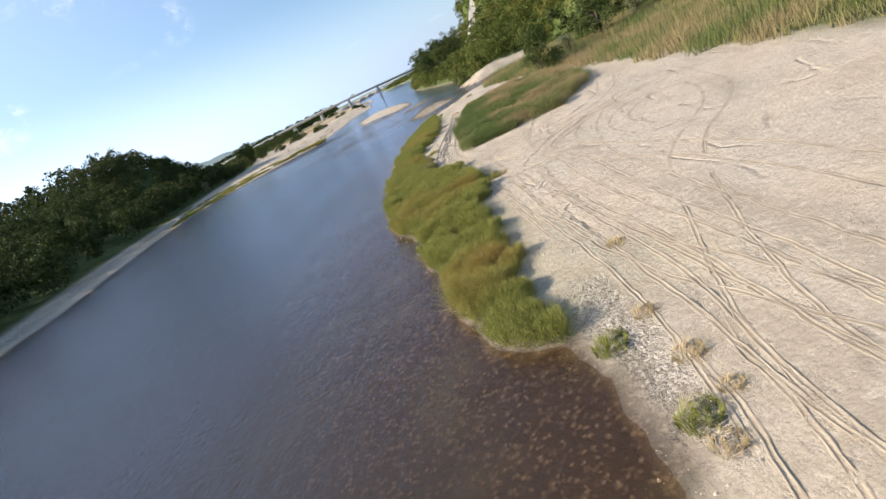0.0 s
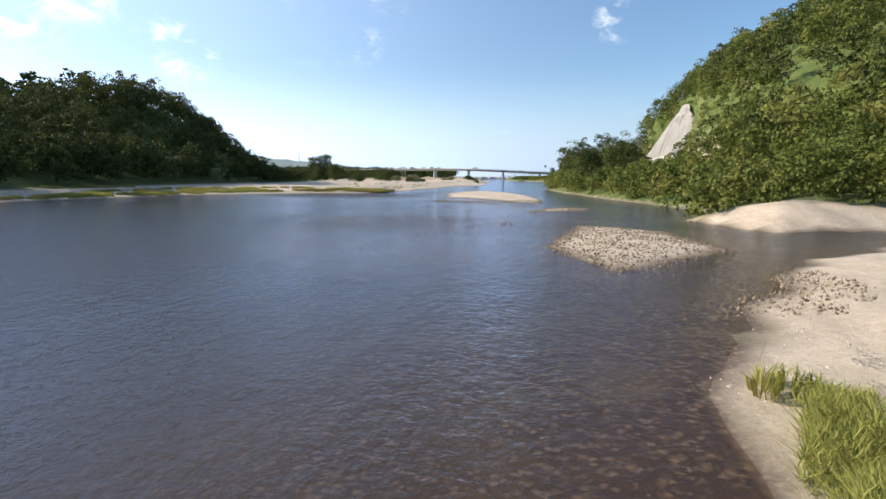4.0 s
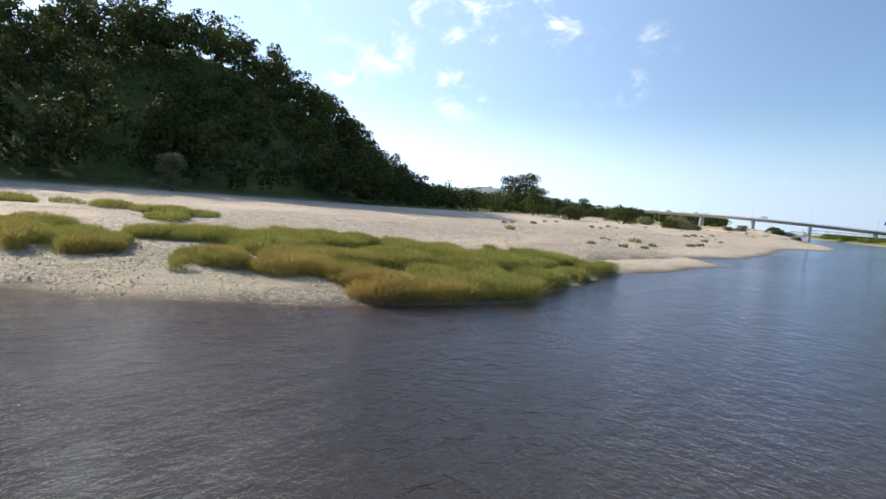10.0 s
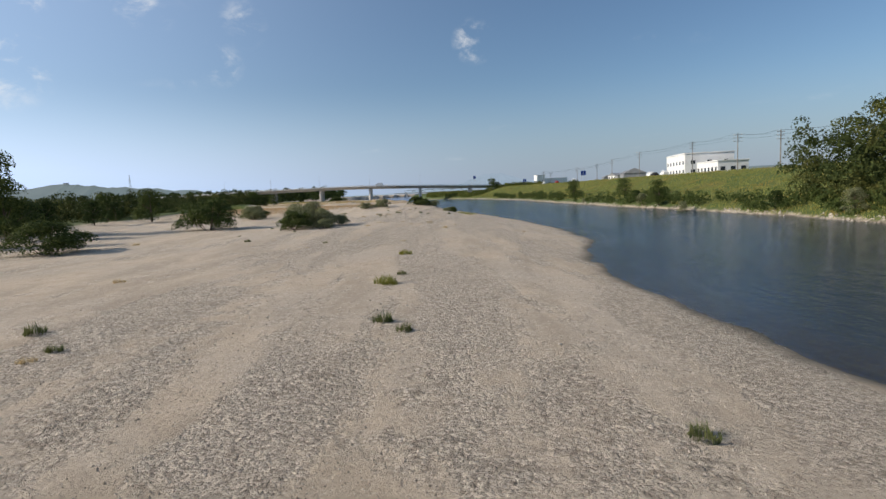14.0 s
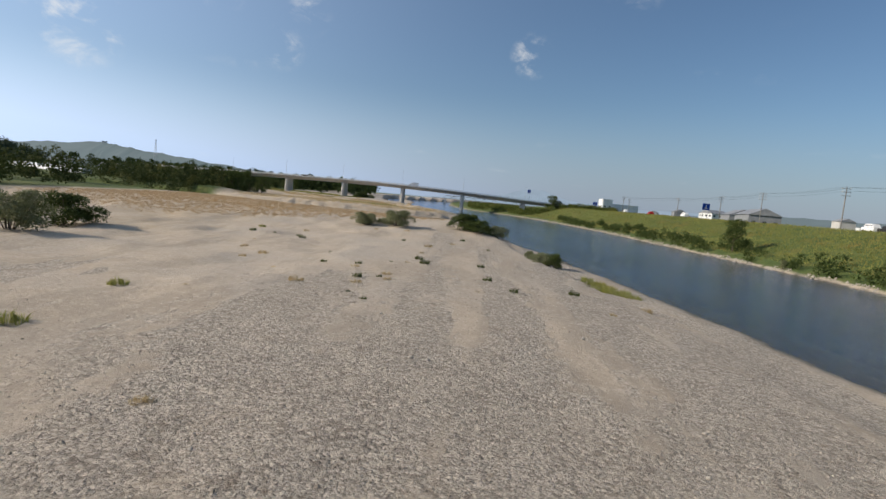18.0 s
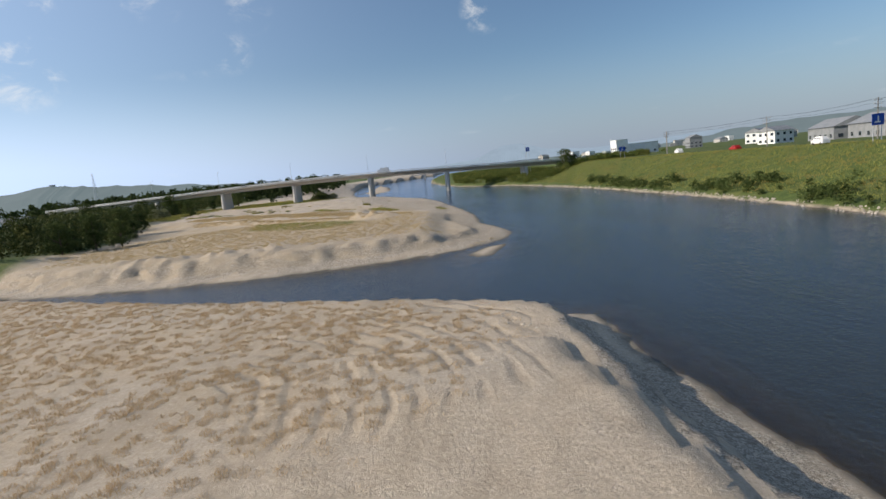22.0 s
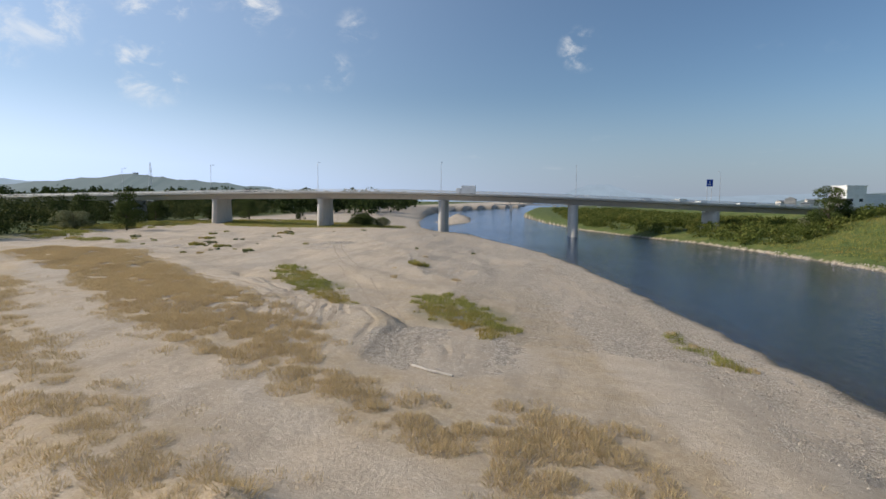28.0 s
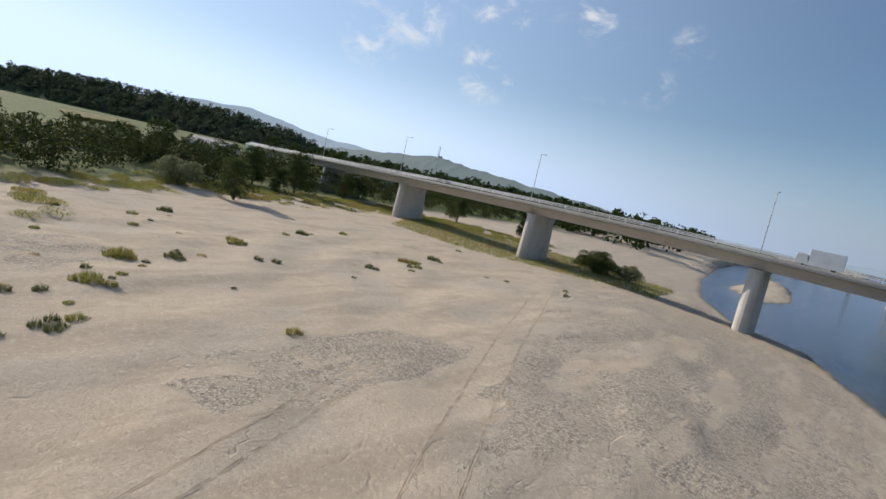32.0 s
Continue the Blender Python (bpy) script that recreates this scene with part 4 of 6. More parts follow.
def pebbles(name, label, x, y, small, large, material, seed, sink=0.25, lowest=-9.0):
    """Loose stones as low, uneven lumps, one object for the whole spread."""
    r = np.random.RandomState(seed)
    n = len(x)
    z = np.maximum(lie(x, y), lowest)
    s = small + (large - small) * r.uniform(0, 1, n) ** 3
    ring = [(math.cos(1.2566 * q), math.sin(1.2566 * q), 0) for q in range(5)]
    base = np.array(ring + [(0.12, 0.06, 0.62)])
    v = base[None] * (1 + 0.32 * r.uniform(-1, 1, (n, 6, 1))) * s[:, None, None] * 0.5
    v[:, :5, 2] -= 0.3 * s[:, None]
    a = r.uniform(0, 6.28, n)
    ca, sa, fl = np.cos(a)[:, None], np.sin(a)[:, None], r.uniform(0.6, 1.0, n)[:, None]
    vx, vy = v[:, :, 0] * ca - v[:, :, 1] * fl * sa, v[:, :, 0] * sa + v[:, :, 1] * fl * ca
    verts = np.stack([vx + x[:, None], vy + y[:, None], v[:, :, 2] + (z + s * (0.25 - sink))[:, None]], -1).reshape(-1, 3)
    tri = np.array([(0, 1, 5), (1, 2, 5), (2, 3, 5), (3, 4, 5), (4, 0, 5)])
    faces = (np.arange(n) * 6)[:, None, None] + tri[None]
    return tagged(new(name, mesh_of(name, verts, faces.reshape(-1, 3), material)), label, "gravel", kind="stuff")


def settled(x, y, turn=0.0, scale=1.0, lift=0.0, tall=None):
    return Matrix.Translation((x, y, height(x, y) + lift)) @ Matrix.Rotation(radians(turn), 4, "Z") @ Matrix.Diagonal((scale, scale, tall or scale, 1))

# ---- the road bridge ----
PIER_X = (-204, -163, -122, -81, -40, 2)


def bridge_y(x):
    return 733.5 + 0.0009 * (x + 70) ** 2


def bridge_z(x):
    """Height of the road surface."""
    return float(np.interp(x, (-290, -204, -163, -122, -95, -60, -40, 2, 48, 70), (11.0, 12.2, 12.9, 13.3, 13.3, 12.6, 11.9, 10.3, 8.9, 8.4)))


def bridge_frame(x):
    slope = 0.0018 * (x + 70)
    n = Vector((-slope, 1, 0)).normalized()
    return Vector((x, bridge_y(x), 0)), n


def sweep(section, x0, x1, number):
    """A closed cross-section (across, up from the road) drawn along the bridge."""
    bm = bmesh.new()
    rings = []
    for k in range(number + 1):
        x = x0 + (x1 - x0) * k / number
        p, n = bridge_frame(x)
        rings.append([bm.verts.new(p + n * a + Vector((0, 0, bridge_z(x) + b))) for a, b in section])
    for a, b in zip(rings, rings[1:]):
        for i in range(len(section)):
            j = (i + 1) % len(section)
            bm.faces.new((a[i], a[j], b[j], b[i]))
    bm.faces.new(rings[0][::-1])
    bm.faces.new(rings[-1])
    bmesh.ops.recalc_face_normals(bm, faces=bm.faces)
    return bm


bridge = thing("road_bridge", "long beige girder road bridge on white concrete wall piers", "bridge")
deck = part("deck", sweep([(-5.4, 0.0), (5.4, 0.0), (5.4, -0.32), (3.2, -0.5), (-3.2, -0.5), (-5.4, -0.32)], -285, 66, 60), CONCRETE, bridge)
part("road_surface", sweep([(-4.3, 0.06), (4.3, 0.06), (4.3, 0.005), (-4.3, 0.005)], -285, 66, 60), ASPHALT, deck, "grey asphalt lanes")
part("girder", sweep([(-3.6, -0.48), (3.6, -0.48), (2.9, -1.95), (-2.9, -1.95)], -285, 56, 60), GIRDER, bridge, "beige painted steel girder")
for side in (-1, 1):
    edge = part("kerb", sweep([(side * 5.4 - 0.22, 0.0), (side * 5.4 + 0.02, 0.0), (side * 5.4 + 0.02, 0.34), (side * 5.4 - 0.22, 0.34)], -285, 66, 60), CONCRETE, bridge)
    for z in (0.62, 0.86, 1.1):
        part("rail", sweep([(side * 5.3 - 0.05, z - 0.05), (side * 5.3 + 0.05, z - 0.05), (side * 5.3 + 0.05, z + 0.05), (side * 5.3 - 0.05, z + 0.05)], -285, 66, 60), WHITE, edge)
post_mesh = None
for k in range(118):
    x = -285 + 351 * (k + 0.5) / 118
    p, n = bridge_frame(x)
    if post_mesh is None:
        first = part("rail_post", block(-0.07, -0.06, 0.3, 0.07, 0.06, 1.16, 0.02), WHITE, bridge)
        post_mesh = first.data
    else:
        first = mesh_part("rail_post", post_mesh, bridge)
    first.location = p - n * 5.3 + Vector((0, 0, bridge_z(x)))
for x in PIER_X:
    p, n = bridge_frame(x)
    floor = min(height(x, p.y), height(x, p.y - 4), height(x, p.y + 4)) - 1.0
    top = bridge_z(x) - 2.35
    outline = [(1.15 * math.cos(a), (3.1 if math.sin(a) > 0 else -3.1) + 1.15 * math.sin(a)) for a in [i * math.pi / 8 + 0.001 for i in range(16)]]
    bm = prism(outline, floor, top)
    for v in bm.verts:
        if v.co.z < floor + 0.1:
            v.co.y *= 1.16
    pier = part("pier", bm, CONCRETE, bridge, "white concrete wall pier with rounded ends")
    pier.matrix_local = Matrix.Translation((x, p.y, 0)) @ Matrix.Rotation(math.atan2(-n.x, n.y), 4, "Z")
    part("pier_cap", prism([(a * 1.12, b * 1.05) for a, b in outline], top, top + 0.35), CONCRETE, pier)
    for s in (-2.2, 2.2):
        part("bearing", block(-0.4, s - 0.4, top + 0.34, 0.4, s + 0.4, top + 0.5), RUBBER, pier, "dark rubber bearing")
    lamp = part("lamp_post", rod((0, 0, 0), (0, 0, 9.5), 0.09, 0.05, 8), STEEL, bridge, "thin grey steel lamp post")
    lamp.location = p - n * 5.15 + Vector((0, 0, bridge_z(x) + 0.3))
    part("lamp_arm", rod((0, 0, 9.45), (0, 1.8, 9.7), 0.045, 0.035, 6), STEEL, lamp)
    part("lamp_head", block(-0.12, 1.6, 9.64, 0.12, 2.2, 9.78, 0.04), STEEL, lamp)

# ---- vehicles ----


def make_vehicle(name, label, category, long, wide, tall, cabin, paint, box=False):
    v = thing(name, label, category)
    part("body", block(-long / 2, -wide / 2, 0.32, long / 2, wide / 2, 0.32 + tall * (0.42 if not box else 0.2), 0.08), paint, v)
    if box:
        part("cargo_box", block(-long / 2, -wide / 2, 0.75, long / 2 - 1.7, wide / 2, tall, 0.05), WHITE, v, "white box body")
        part("cab", block(long / 2 - 1.6, -wide / 2, 0.6, long / 2, wide / 2, tall * 0.72, 0.12), paint, v)
        part("windscreen", block(long / 2 - 0.05, -wide / 2 + 0.15, tall * 0.42, long / 2 + 0.02, wide / 2 - 0.15, tall * 0.66, 0.02), GLASS, v)
    else:
        bm = block(-long / 2 + cabin[0], -wide / 2 + 0.05, 0.3 + tall * 0.4, long / 2 - cabin[1], wide / 2 - 0.05, tall, 0.12)
        for vert in bm.verts:
            if vert.co.z > tall * 0.7:
                vert.co.x *= 0.82
                vert.co.y *= 0.86
        part("cabin", bm, paint, v)
        for s in (-1, 1):
            part("side_window", block(-long / 2 + cabin[0] + 0.45, s * (wide / 2 - 0.12) - 0.02, tall * 0.58, long / 2 - cabin[1] - 0.45, s * (wide / 2 - 0.12) + 0.02, tall * 0.86), GLASS, v)
    wheel_mesh = None
    for x in (-long * 0.31, long * 0.31):
        for s in (-1, 1):
            if wheel_mesh is None:
                w = part("wheel", rod((0, -0.1, 0), (0, 0.1, 0), 0.32, 0.32, 16), RUBBER, v)
                wheel_mesh = w.data
            else:
                w = mesh_part("wheel", wheel_mesh, v)
            w.location = (x, s * (wide / 2 - 0.1), 0.32)
    return v


def on_bridge(v, x, across, turn):
    p, n = bridge_frame(x)
    v.matrix_world = Matrix.Translation(p + n * across + Vector((0, 0, bridge_z(x) + 0.07))) @ Matrix.Rotation(math.atan2(-n.x, n.y) + radians(turn), 4, "Z")


on_bridge(make_vehicle("box_truck", "white box truck on the bridge road", "truck", 6.2, 2.1, 2.9, (0, 0), WHITE, True), -74, 2.0, 180)
on_bridge(make_vehicle("car", "dark compact car on the bridge road", "car", 3.9, 1.65, 1.5, (0.4, 1.0), RUBBER), -150, -2.0, 0)

# ---- trees and shrubs that stand alone ----
TREES = [make_tree("tree", "broad dark green tree above the bank", 4.2, 9.0, 7000, 0.27, LEAF_TREE, 11, group="trees by the river", clear=0.06),
         make_tree("tree", "broad dark green tree above the bank", 3.4, 7.4, 4400, 0.28, LEAF_DARK, 12, group="trees by the river", clear=0.06),
         make_tree("tree", "light green leafy tree above the bank", 3.8, 7.0, 4600, 0.28, LEAF_WILLOW, 13, group="trees by the river", clear=0.06)]
SHRUBS = [make_shrub("shrub", "grey-green willow shrub on the gravel", 1.9, 2.3, 11000, 0.085, LEAF_WILLOW, 21, "shrubs on the gravel"),
          make_shrub("shrub", "dark green leafy shrub on the gravel", 2.0, 2.2, 11000, 0.09, LEAF_TREE, 22, "shrubs on the gravel"),
          make_shrub("shrub", "low grey-green shrub on the gravel", 1.6, 1.3, 8000, 0.08, LEAF_WILLOW, 23, "shrubs on the gravel")]
used = {}


def plant(proto, x, y, scale=1.0, turn=None, tall=None):
    turn = (x * 37 + y * 11) % 360 if turn is None else turn
    m = settled(x, y, turn, scale, -0.05, tall)
    if proto.name not in used:
        used[proto.name] = 1
        proto.matrix_basis = m
        return proto
    return copy_thing(proto, m)


for k, x, y, s, tall in ((0, -49.6, 364, 1.5, 1.3), (1, -52.5, 361.5, 1.5, 1.25), (0, -52.5, 366.5, 1.4, 1.35), (2, -48.2, 361, 0.9, 1.0), (1, -75, 413, 1.3, 1.1), (0, -72.5, 404, 1.1, 1.1), (1, -71.5, 337, 1.5, 1.2),
                         (1, -69, 371, 1.9, 1.8), (2, -47, 368, 1.3, 1.2), (0, -52.0, 446.2, 0.85, 0.66), (2, -50, 448.5, 0.6, 0.6), (2, -51.6, 446.6, 0.6, 0.5),
                         (0, -47.2, 445.6, 1.0, 0.88), (2, -48.6, 447.4, 0.7, 0.6), (1, -37.0, 448.8, 0.95, 0.95), (1, -34.6, 446.8, 1.0, 0.72), (0, -31.4, 447.2, 0.75, 0.66),
                         (1, -36, 450.5, 0.85, 0.85), (0, -27.2, 423.4, 0.66, 0.48), (2, -28.2, 426, 0.7, 0.6), (1, -26.6, 422.6, 0.45, 0.6), (2, -28.6, 428, 0.5, 0.6),
                         (0, -171, 685, 1.9, 1.7), (1, -113, 748, 1.8, 1.6), (1, -110, 746, 1.4, 1.3), (0, -106, 750, 1.2, 1.2), (2, -118, 752, 1.8, 1.4)):
    plant(SHRUBS[k], x, y, s, None, tall)
for k, x, y, s in ((0, 16.5, 701, 1.05), (1, 21, 704, 0.8), (2, 13, 705, 0.55), (0, 40, 87, 0.62), (2, 45, 92, 0.75), (0, 52, 98, 0.8), (2, 60, 104, 0.9), (1, 66, 112, 1.0),
                   (1, 27.6, 231, 1.45), (1, 31, 236, 1.2), (0, 33, 226, 1.0), (0, 24, 262, 0.7), (2, 23, 275, 0.6), (0, 24, 300, 0.7),
                   (2, 17.5, 388, 0.62), (0, 20, 405, 0.6), (2, 18.8, 412, 0.75), (1, 20, 418, 0.55), (0, 22, 432, 0.6), (0, 20.2, 479, 0.7), (2, 17, 455, 0.4),
                   (1, 22, 366, 0.5), (2, 22, 350, 0.8), (0, 25, 342, 1.0), (0, 28, 345, 1.0),
                   (0, -90, 356, 0.85), (1, -96, 372, 0.9), (0, -98, 410, 0.8), (0, -86, 345, 0.8), (1, -104, 398, 0.85), (1, -112, 420, 0.8), (0, -121, 432, 0.8),
                   (0, -111, 556, 0.6), (1, -114, 552, 0.75), (0, -119, 549, 0.7), (2, -116, 561, 0.5), (1, -123, 557, 0.85), (0, -126, 570, 0.8), (1, -122, 580, 0.8),
                   (0, -131, 590, 0.85), (1, -133, 602, 0.9), (0, -160, 690, 0.8), (1, -178, 712, 1.0), (0, -186, 722, 1.1), (0, -196, 716, 1.0), (1, -204, 705, 1.0),
                   (0, -214, 700, 1.1), (1, -180, 760, 0.9), (2, -82, 226, 1.5), (2, -77, 237, 1.1), (2, -86, 216, 1.3), (0, -100, 365, 1.35), (0, -104, 362, 1.2), (0, -168, 770, 0.9), (1, -150, 780, 0.9), (0, -190, 742, 0.75)):
    plant(TREES[k], x, y, s)

# ---- loose weeds, driftwood and heaps on the bars ----
TUFTS = [tagged(new("weed_tuft", tuft_mesh("weed_tuft", 150, 0.42, 0.55, 0.030, 0.8, WEED, 41)), "small grey-green weed tuft on gravel", "weed", "weed tufts on the gravel"),
         tagged(new("weed_tuft", tuft_mesh("weed_tuft", 150, 0.45, 0.42, 0.026, 0.9, STRAW, 42)), "dry brown weed tuft on gravel", "weed", "weed tufts on the gravel"),
         tagged(new("weed_tuft", tuft_mesh("weed_tuft", 220, 0.65, 0.62, 0.035, 0.8, GRASS, 43)), "fresh green grass tuft on gravel", "weed", "weed tufts on the gravel")]
TUFT_PLAN = (
    (1, "29.7,30.9 28.9,26.5 29.1,24.3 29.3,22.8 28.5,21.5 27.8,47.2 22.7,61.8 29.2,93.6 27.5,92"),
    (2, "27.7,25.9 28.4,22.4 27.2,47.3 20.5,54.6 22.3,41 18.5,66.7 23.5,67.7 22.9,64.2 23.3,77.9 25.2,102 23.4,106 31.1,110.3 28.7,257.8"),
    (0, "-26.4,252.9 -28.2,245.4 -26.8,248.7 -45,287.3 -46.2,262.4 -53.5,287.8 -33.9,301.6 -25.6,266 -47.4,272.2 -46.4,264.6 -46.4,290.7 -43.9,288.1"),
    (2, "-38.4,250.6 -38.9,251.4 -29.2,259 -35.2,311.9 -34.9,325.8 -35.5,312.3 -62.2,430.2 -52.3,380.9 -49.8,373.6 -53.8,389.1 -69.4,632.6 -75.6,610.6"),
    (0, "-26.3,267.8 -25.5,266.1 -26.7,256.3 -26.1,273.6 -26,271.1 -34.8,303.1 -34.7,315.5 -55.1,295.6 -28.3,286.1 -27.4,292.4 -48.1,302.6 -45.6,300 -53.4,342.9"),
    (1, "-45.6,298.8 -52.1,315.3 -66.7,344.5 -37.2,368.4 -40.9,368.2 -32.8,365.7 -41.8,360.4 -30.8,354.5 -46.5,394.5 -43,395.3 -23.9,399.7 -44.4,401.8 -41.8,399.9"),
    (0, "-44.5,403.5 -43.3,397 -61.2,424.7 -55.1,422.4 -34.7,402.2 -28.5,401.5 -33.1,398.3 -40.5,410.2 -39.8,407.7 -35,409.9 -54.4,421.4 -44.1,429.6 -36.8,436.2"),
    (1, "-41.4,397.4 -55.7,409.1 -53,406.3 -53.6,403.7 -57.3,432.7 -40.6,423.8 -49.6,441.5 -70.1,450.9 -45,441 -38,430 -63.1,622 -71.9,628.8 -69.7,619.3 -69.9,620.3"),
    (0, "-109.6,651.5 -101.2,646.1 -113.5,687.8 -117,698.7 -74.2,654.9 -64.2,657.3 -140.1,669.5 -100.6,643.1 -107.7,646.8 -114.9,656 -112.5,650.8 -108.8,673.9"),
    (2, "-110.5,652.5 -108,650.8 -113,688.9 -111.5,686 -125.5,714.6 -136.7,663.4 -129.5,680 -179.8,695.8 -116,692 -119,699.5 -102,647"),
    (1, "-73.8,653.5 -64,657.2 -70.2,642.2 -109.1,645.3 -62.7,621.6 -41,596 -42,598.5 -43,601 -43.6,604.7 -36,524 -34.5,526 -38,521.5 -37,523"),
)
for k, plan in TUFT_PLAN:
    for n, word in enumerate(plan.split()):
        x, y = (float(v) for v in word.split(","))
        plant(TUFTS[k], x, y, 0.8 + 0.5 * ((n * 0.37) % 1.0))

for n, (x, y) in enumerate(((-113.7, 680.7), (-116.2, 689.5), (-118.7, 698.5), (-109.2, 649.4), (-116.7, 658.8), (-117.1, 654.4), (-101.5, 645), (-69.5, 632), (-141.3, 668.9), (-123.4, 668.9), (-131.9, 684))):
    for dx, dy in ((0, 0), (0.8, 0.5), (-0.7, 0.9)):
        plant(TUFTS[(0, 2)[n % 2]], x + dx, y + dy, 1.3 + 0.25 * (n % 3))
rw = random.Random(19)
for n in range(30):
    plant(TUFTS[(1, 0, 2)[n % 3]], rw.uniform(-138, -94), rw.uniform(640, 714), rw.uniform(0.6, 1.5))
for n in range(40):
    plant(TUFTS[(0, 1)[n % 2]], rw.gauss(-46, 9), rw.uniform(330, 432), rw.uniform(0.4, 0.8))


def make_log(name, label, points, r0, r1, material=DRIFT):
    log = thing(name, label, "driftwood")
    bm = bmesh.new()
    for a, b in zip(points, points[1:]):
        rod(a, b, r0, r1, 8, bm)
    part("stem", bm, material, log)
    return log


def ground_at(x, y, lift):
    return (x, y, height(x, y) + lift)


make_log("drift_log", "bleached white log lying on grey gravel", [ground_at(-61.1, 588.4, 0.1), ground_at(-60, 587.7, 0.12), ground_at(-58.8, 587.4, 0.06)], 0.075, 0.06)
make_log("drift_log", "bleached white stick lying on gravel", [ground_at(-26.7, 247.5, 0.03), ground_at(-26.35, 247.3, 0.03)], 0.025, 0.02)
make_log("drift_branch", "dark forked driftwood branch on gravel", [ground_at(-31.4, 255.6, 0.1), ground_at(-30.7, 254.9, 0.2), ground_at(-30.0, 254.4, 0.12)], 0.08, 0.05, BARK)
make_log("drift_branch", "dark driftwood stick beside a shrub", [ground_at(-48.5, 358.8, 0.05), ground_at(-46.7, 359.4, 0.06)], 0.05, 0.04, BARK)

# ---- right bank: shotcrete slope, guard rail, road signs, poles, houses ----
cliff = thing("shotcrete_slope", "grey stained shotcrete slope above the riverside road", "retaining wall", at=(0, 0, 0))
bm = bmesh.new()
prof = [(253, 13), (255, 17.0), (258, 19.6), (262, 22.0), (266, 23.6), (270, 25.0), (274, 26.4), (279, 26.8), (285, 25.4), (291, 23.0), (298, 20.6), (305, 17.6), (312, 15.0), (319, 12.4)]
rows = []
for y, top in prof:
    col = []
    for k in range(7):
        z = 8.2 + (top - 8.2) * k / 6
        col.append(bm.verts.new((52.5 + 0.30 * (z - 8.2) + 0.9 * math.sin(y * 0.45 + k * 0.7) * 0.4, y + 0.6 * math.sin(k * 1.9 + y), z)))
    rows.append(col)
for a, b in zip(rows, rows[1:]):
    for k in range(6):
        bm.faces.new((a[k], b[k], b[k + 1], a[k + 1]))
bmesh.ops.solidify(bm, geom=bm.faces[:], thickness=-1.2)
bmesh.ops.recalc_face_normals(bm, faces=bm.faces)
part("face", bm, SHOTCRETE, cliff)

guard = thing("guard_rail", "white steel guard rail along the riverside road", "guard rail")
def road_x(y):
    return float(along(HILL_FOOT, y)) + 3.8
bm = bmesh.new()
for y0 in range(206, 254, 4):
    for z in (0.45, 0.72):
        rod((road_x(y0), y0, 8.6 + z), (road_x(y0 + 4), y0 + 4, 8.6 + z), 0.09, 0.09, 6, bm)
part("rail", bm, WHITE, guard)
for y0 in range(206, 255, 4):
    part("post", rod((road_x(y0), y0, 8.2), (road_x(y0), y0, 9.45), 0.07, 0.07, 6), WHITE, guard)


def make_pole(x, y, tall, label="grey concrete utility pole with crossarms", arms=3):
    p = thing("utility_pole", label, "utility pole", "utility poles along the levee", ground_at(x, y, 0), (x * 7) % 40 - 20)
    part("shaft", rod((0, 0, -0.5), (0, 0, tall), 0.17, 0.10, 8), POLE, p)
    for k in range(arms):
        z = tall - 0.5 - 0.8 * k
        arm = part("crossarm", block(-1.1, -0.05, z - 0.05, 1.1, 0.05, z + 0.05), POLE, p)
        for s in (-0.9, 0.0, 0.9):
            part("insulator", rod((s, 0, z + 0.05), (s, 0, z + 0.28), 0.05, 0.04, 6), WHITE, arm)
    return p


for x, y, tall in ((46, 285, 9), (44, 276, 8.5), (47, 420, 9.5), (50, 450, 10), (49, 490, 10), (52, 530, 9.5), (56, 565, 9), (45, 400, 9), (52, 372, 10), (58, 610, 9), (48, 660, 9), (60, 690, 9)):
    make_pole(x, y, tall)


POLES = ((44, 276, 8.5), (52, 372, 10), (45, 400, 9), (47, 420, 9.5), (50, 450, 10), (49, 490, 10), (52, 530, 9.5), (56, 565, 9), (58, 610, 9), (48, 660, 9), (60, 690, 9))
line = thing("power_line", "thin dark power wires between utility poles", "power line")
for (xa, ya, ta), (xb, yb, tb) in zip(POLES[1:], POLES[2:]):
    za, zb = height(xa, ya) + ta - 0.2, height(xb, yb) + tb - 0.2
    for off, low in ((-0.9, 0), (0.9, 0), (0.0, 0.8)):
        bm = bmesh.new()
        ends = [Vector((xa + off + (xb - xa) * q, ya + (yb - ya) * q, za + (zb - za) * q - low - 2.4 * q * (1 - q))) for q in (0, 0.25, 0.5, 0.75, 1)]
        for a, b in zip(ends, ends[1:]):
            rod(a, b, 0.018, 0.018, 4, bm)
        part("wire", bm, RUBBER, line)


def make_sign(name, x, y, tall, wide, high, turn, label="blue road sign panel on a grey post"):
    s = thing(name, label, "road sign", "", ground_at(x, y, 0), turn)
    part("post", rod((-wide * 0.35, 0.12, -0.4), (-wide * 0.35, 0.12, tall), 0.09, 0.07, 8), STEEL, s)
    part("post", rod((wide * 0.35, 0.12, -0.4), (wide * 0.35, 0.12, tall), 0.09, 0.07, 8), STEEL, s)
    panel = part("panel", block(-wide / 2, -0.04, tall - high, wide / 2, 0.04, tall, 0.02), BLUE, s)
    part("marking", block(-wide * 0.28, -0.05, tall - high * 0.78, wide * 0.2, -0.042, tall - high * 0.68), WHITE, panel, "white route bar")
    part("marking", block(-wide * 0.05, -0.05, tall - high * 0.68, wide * 0.05, -0.042, tall - high * 0.2), WHITE, panel, "white route bar")
    return s


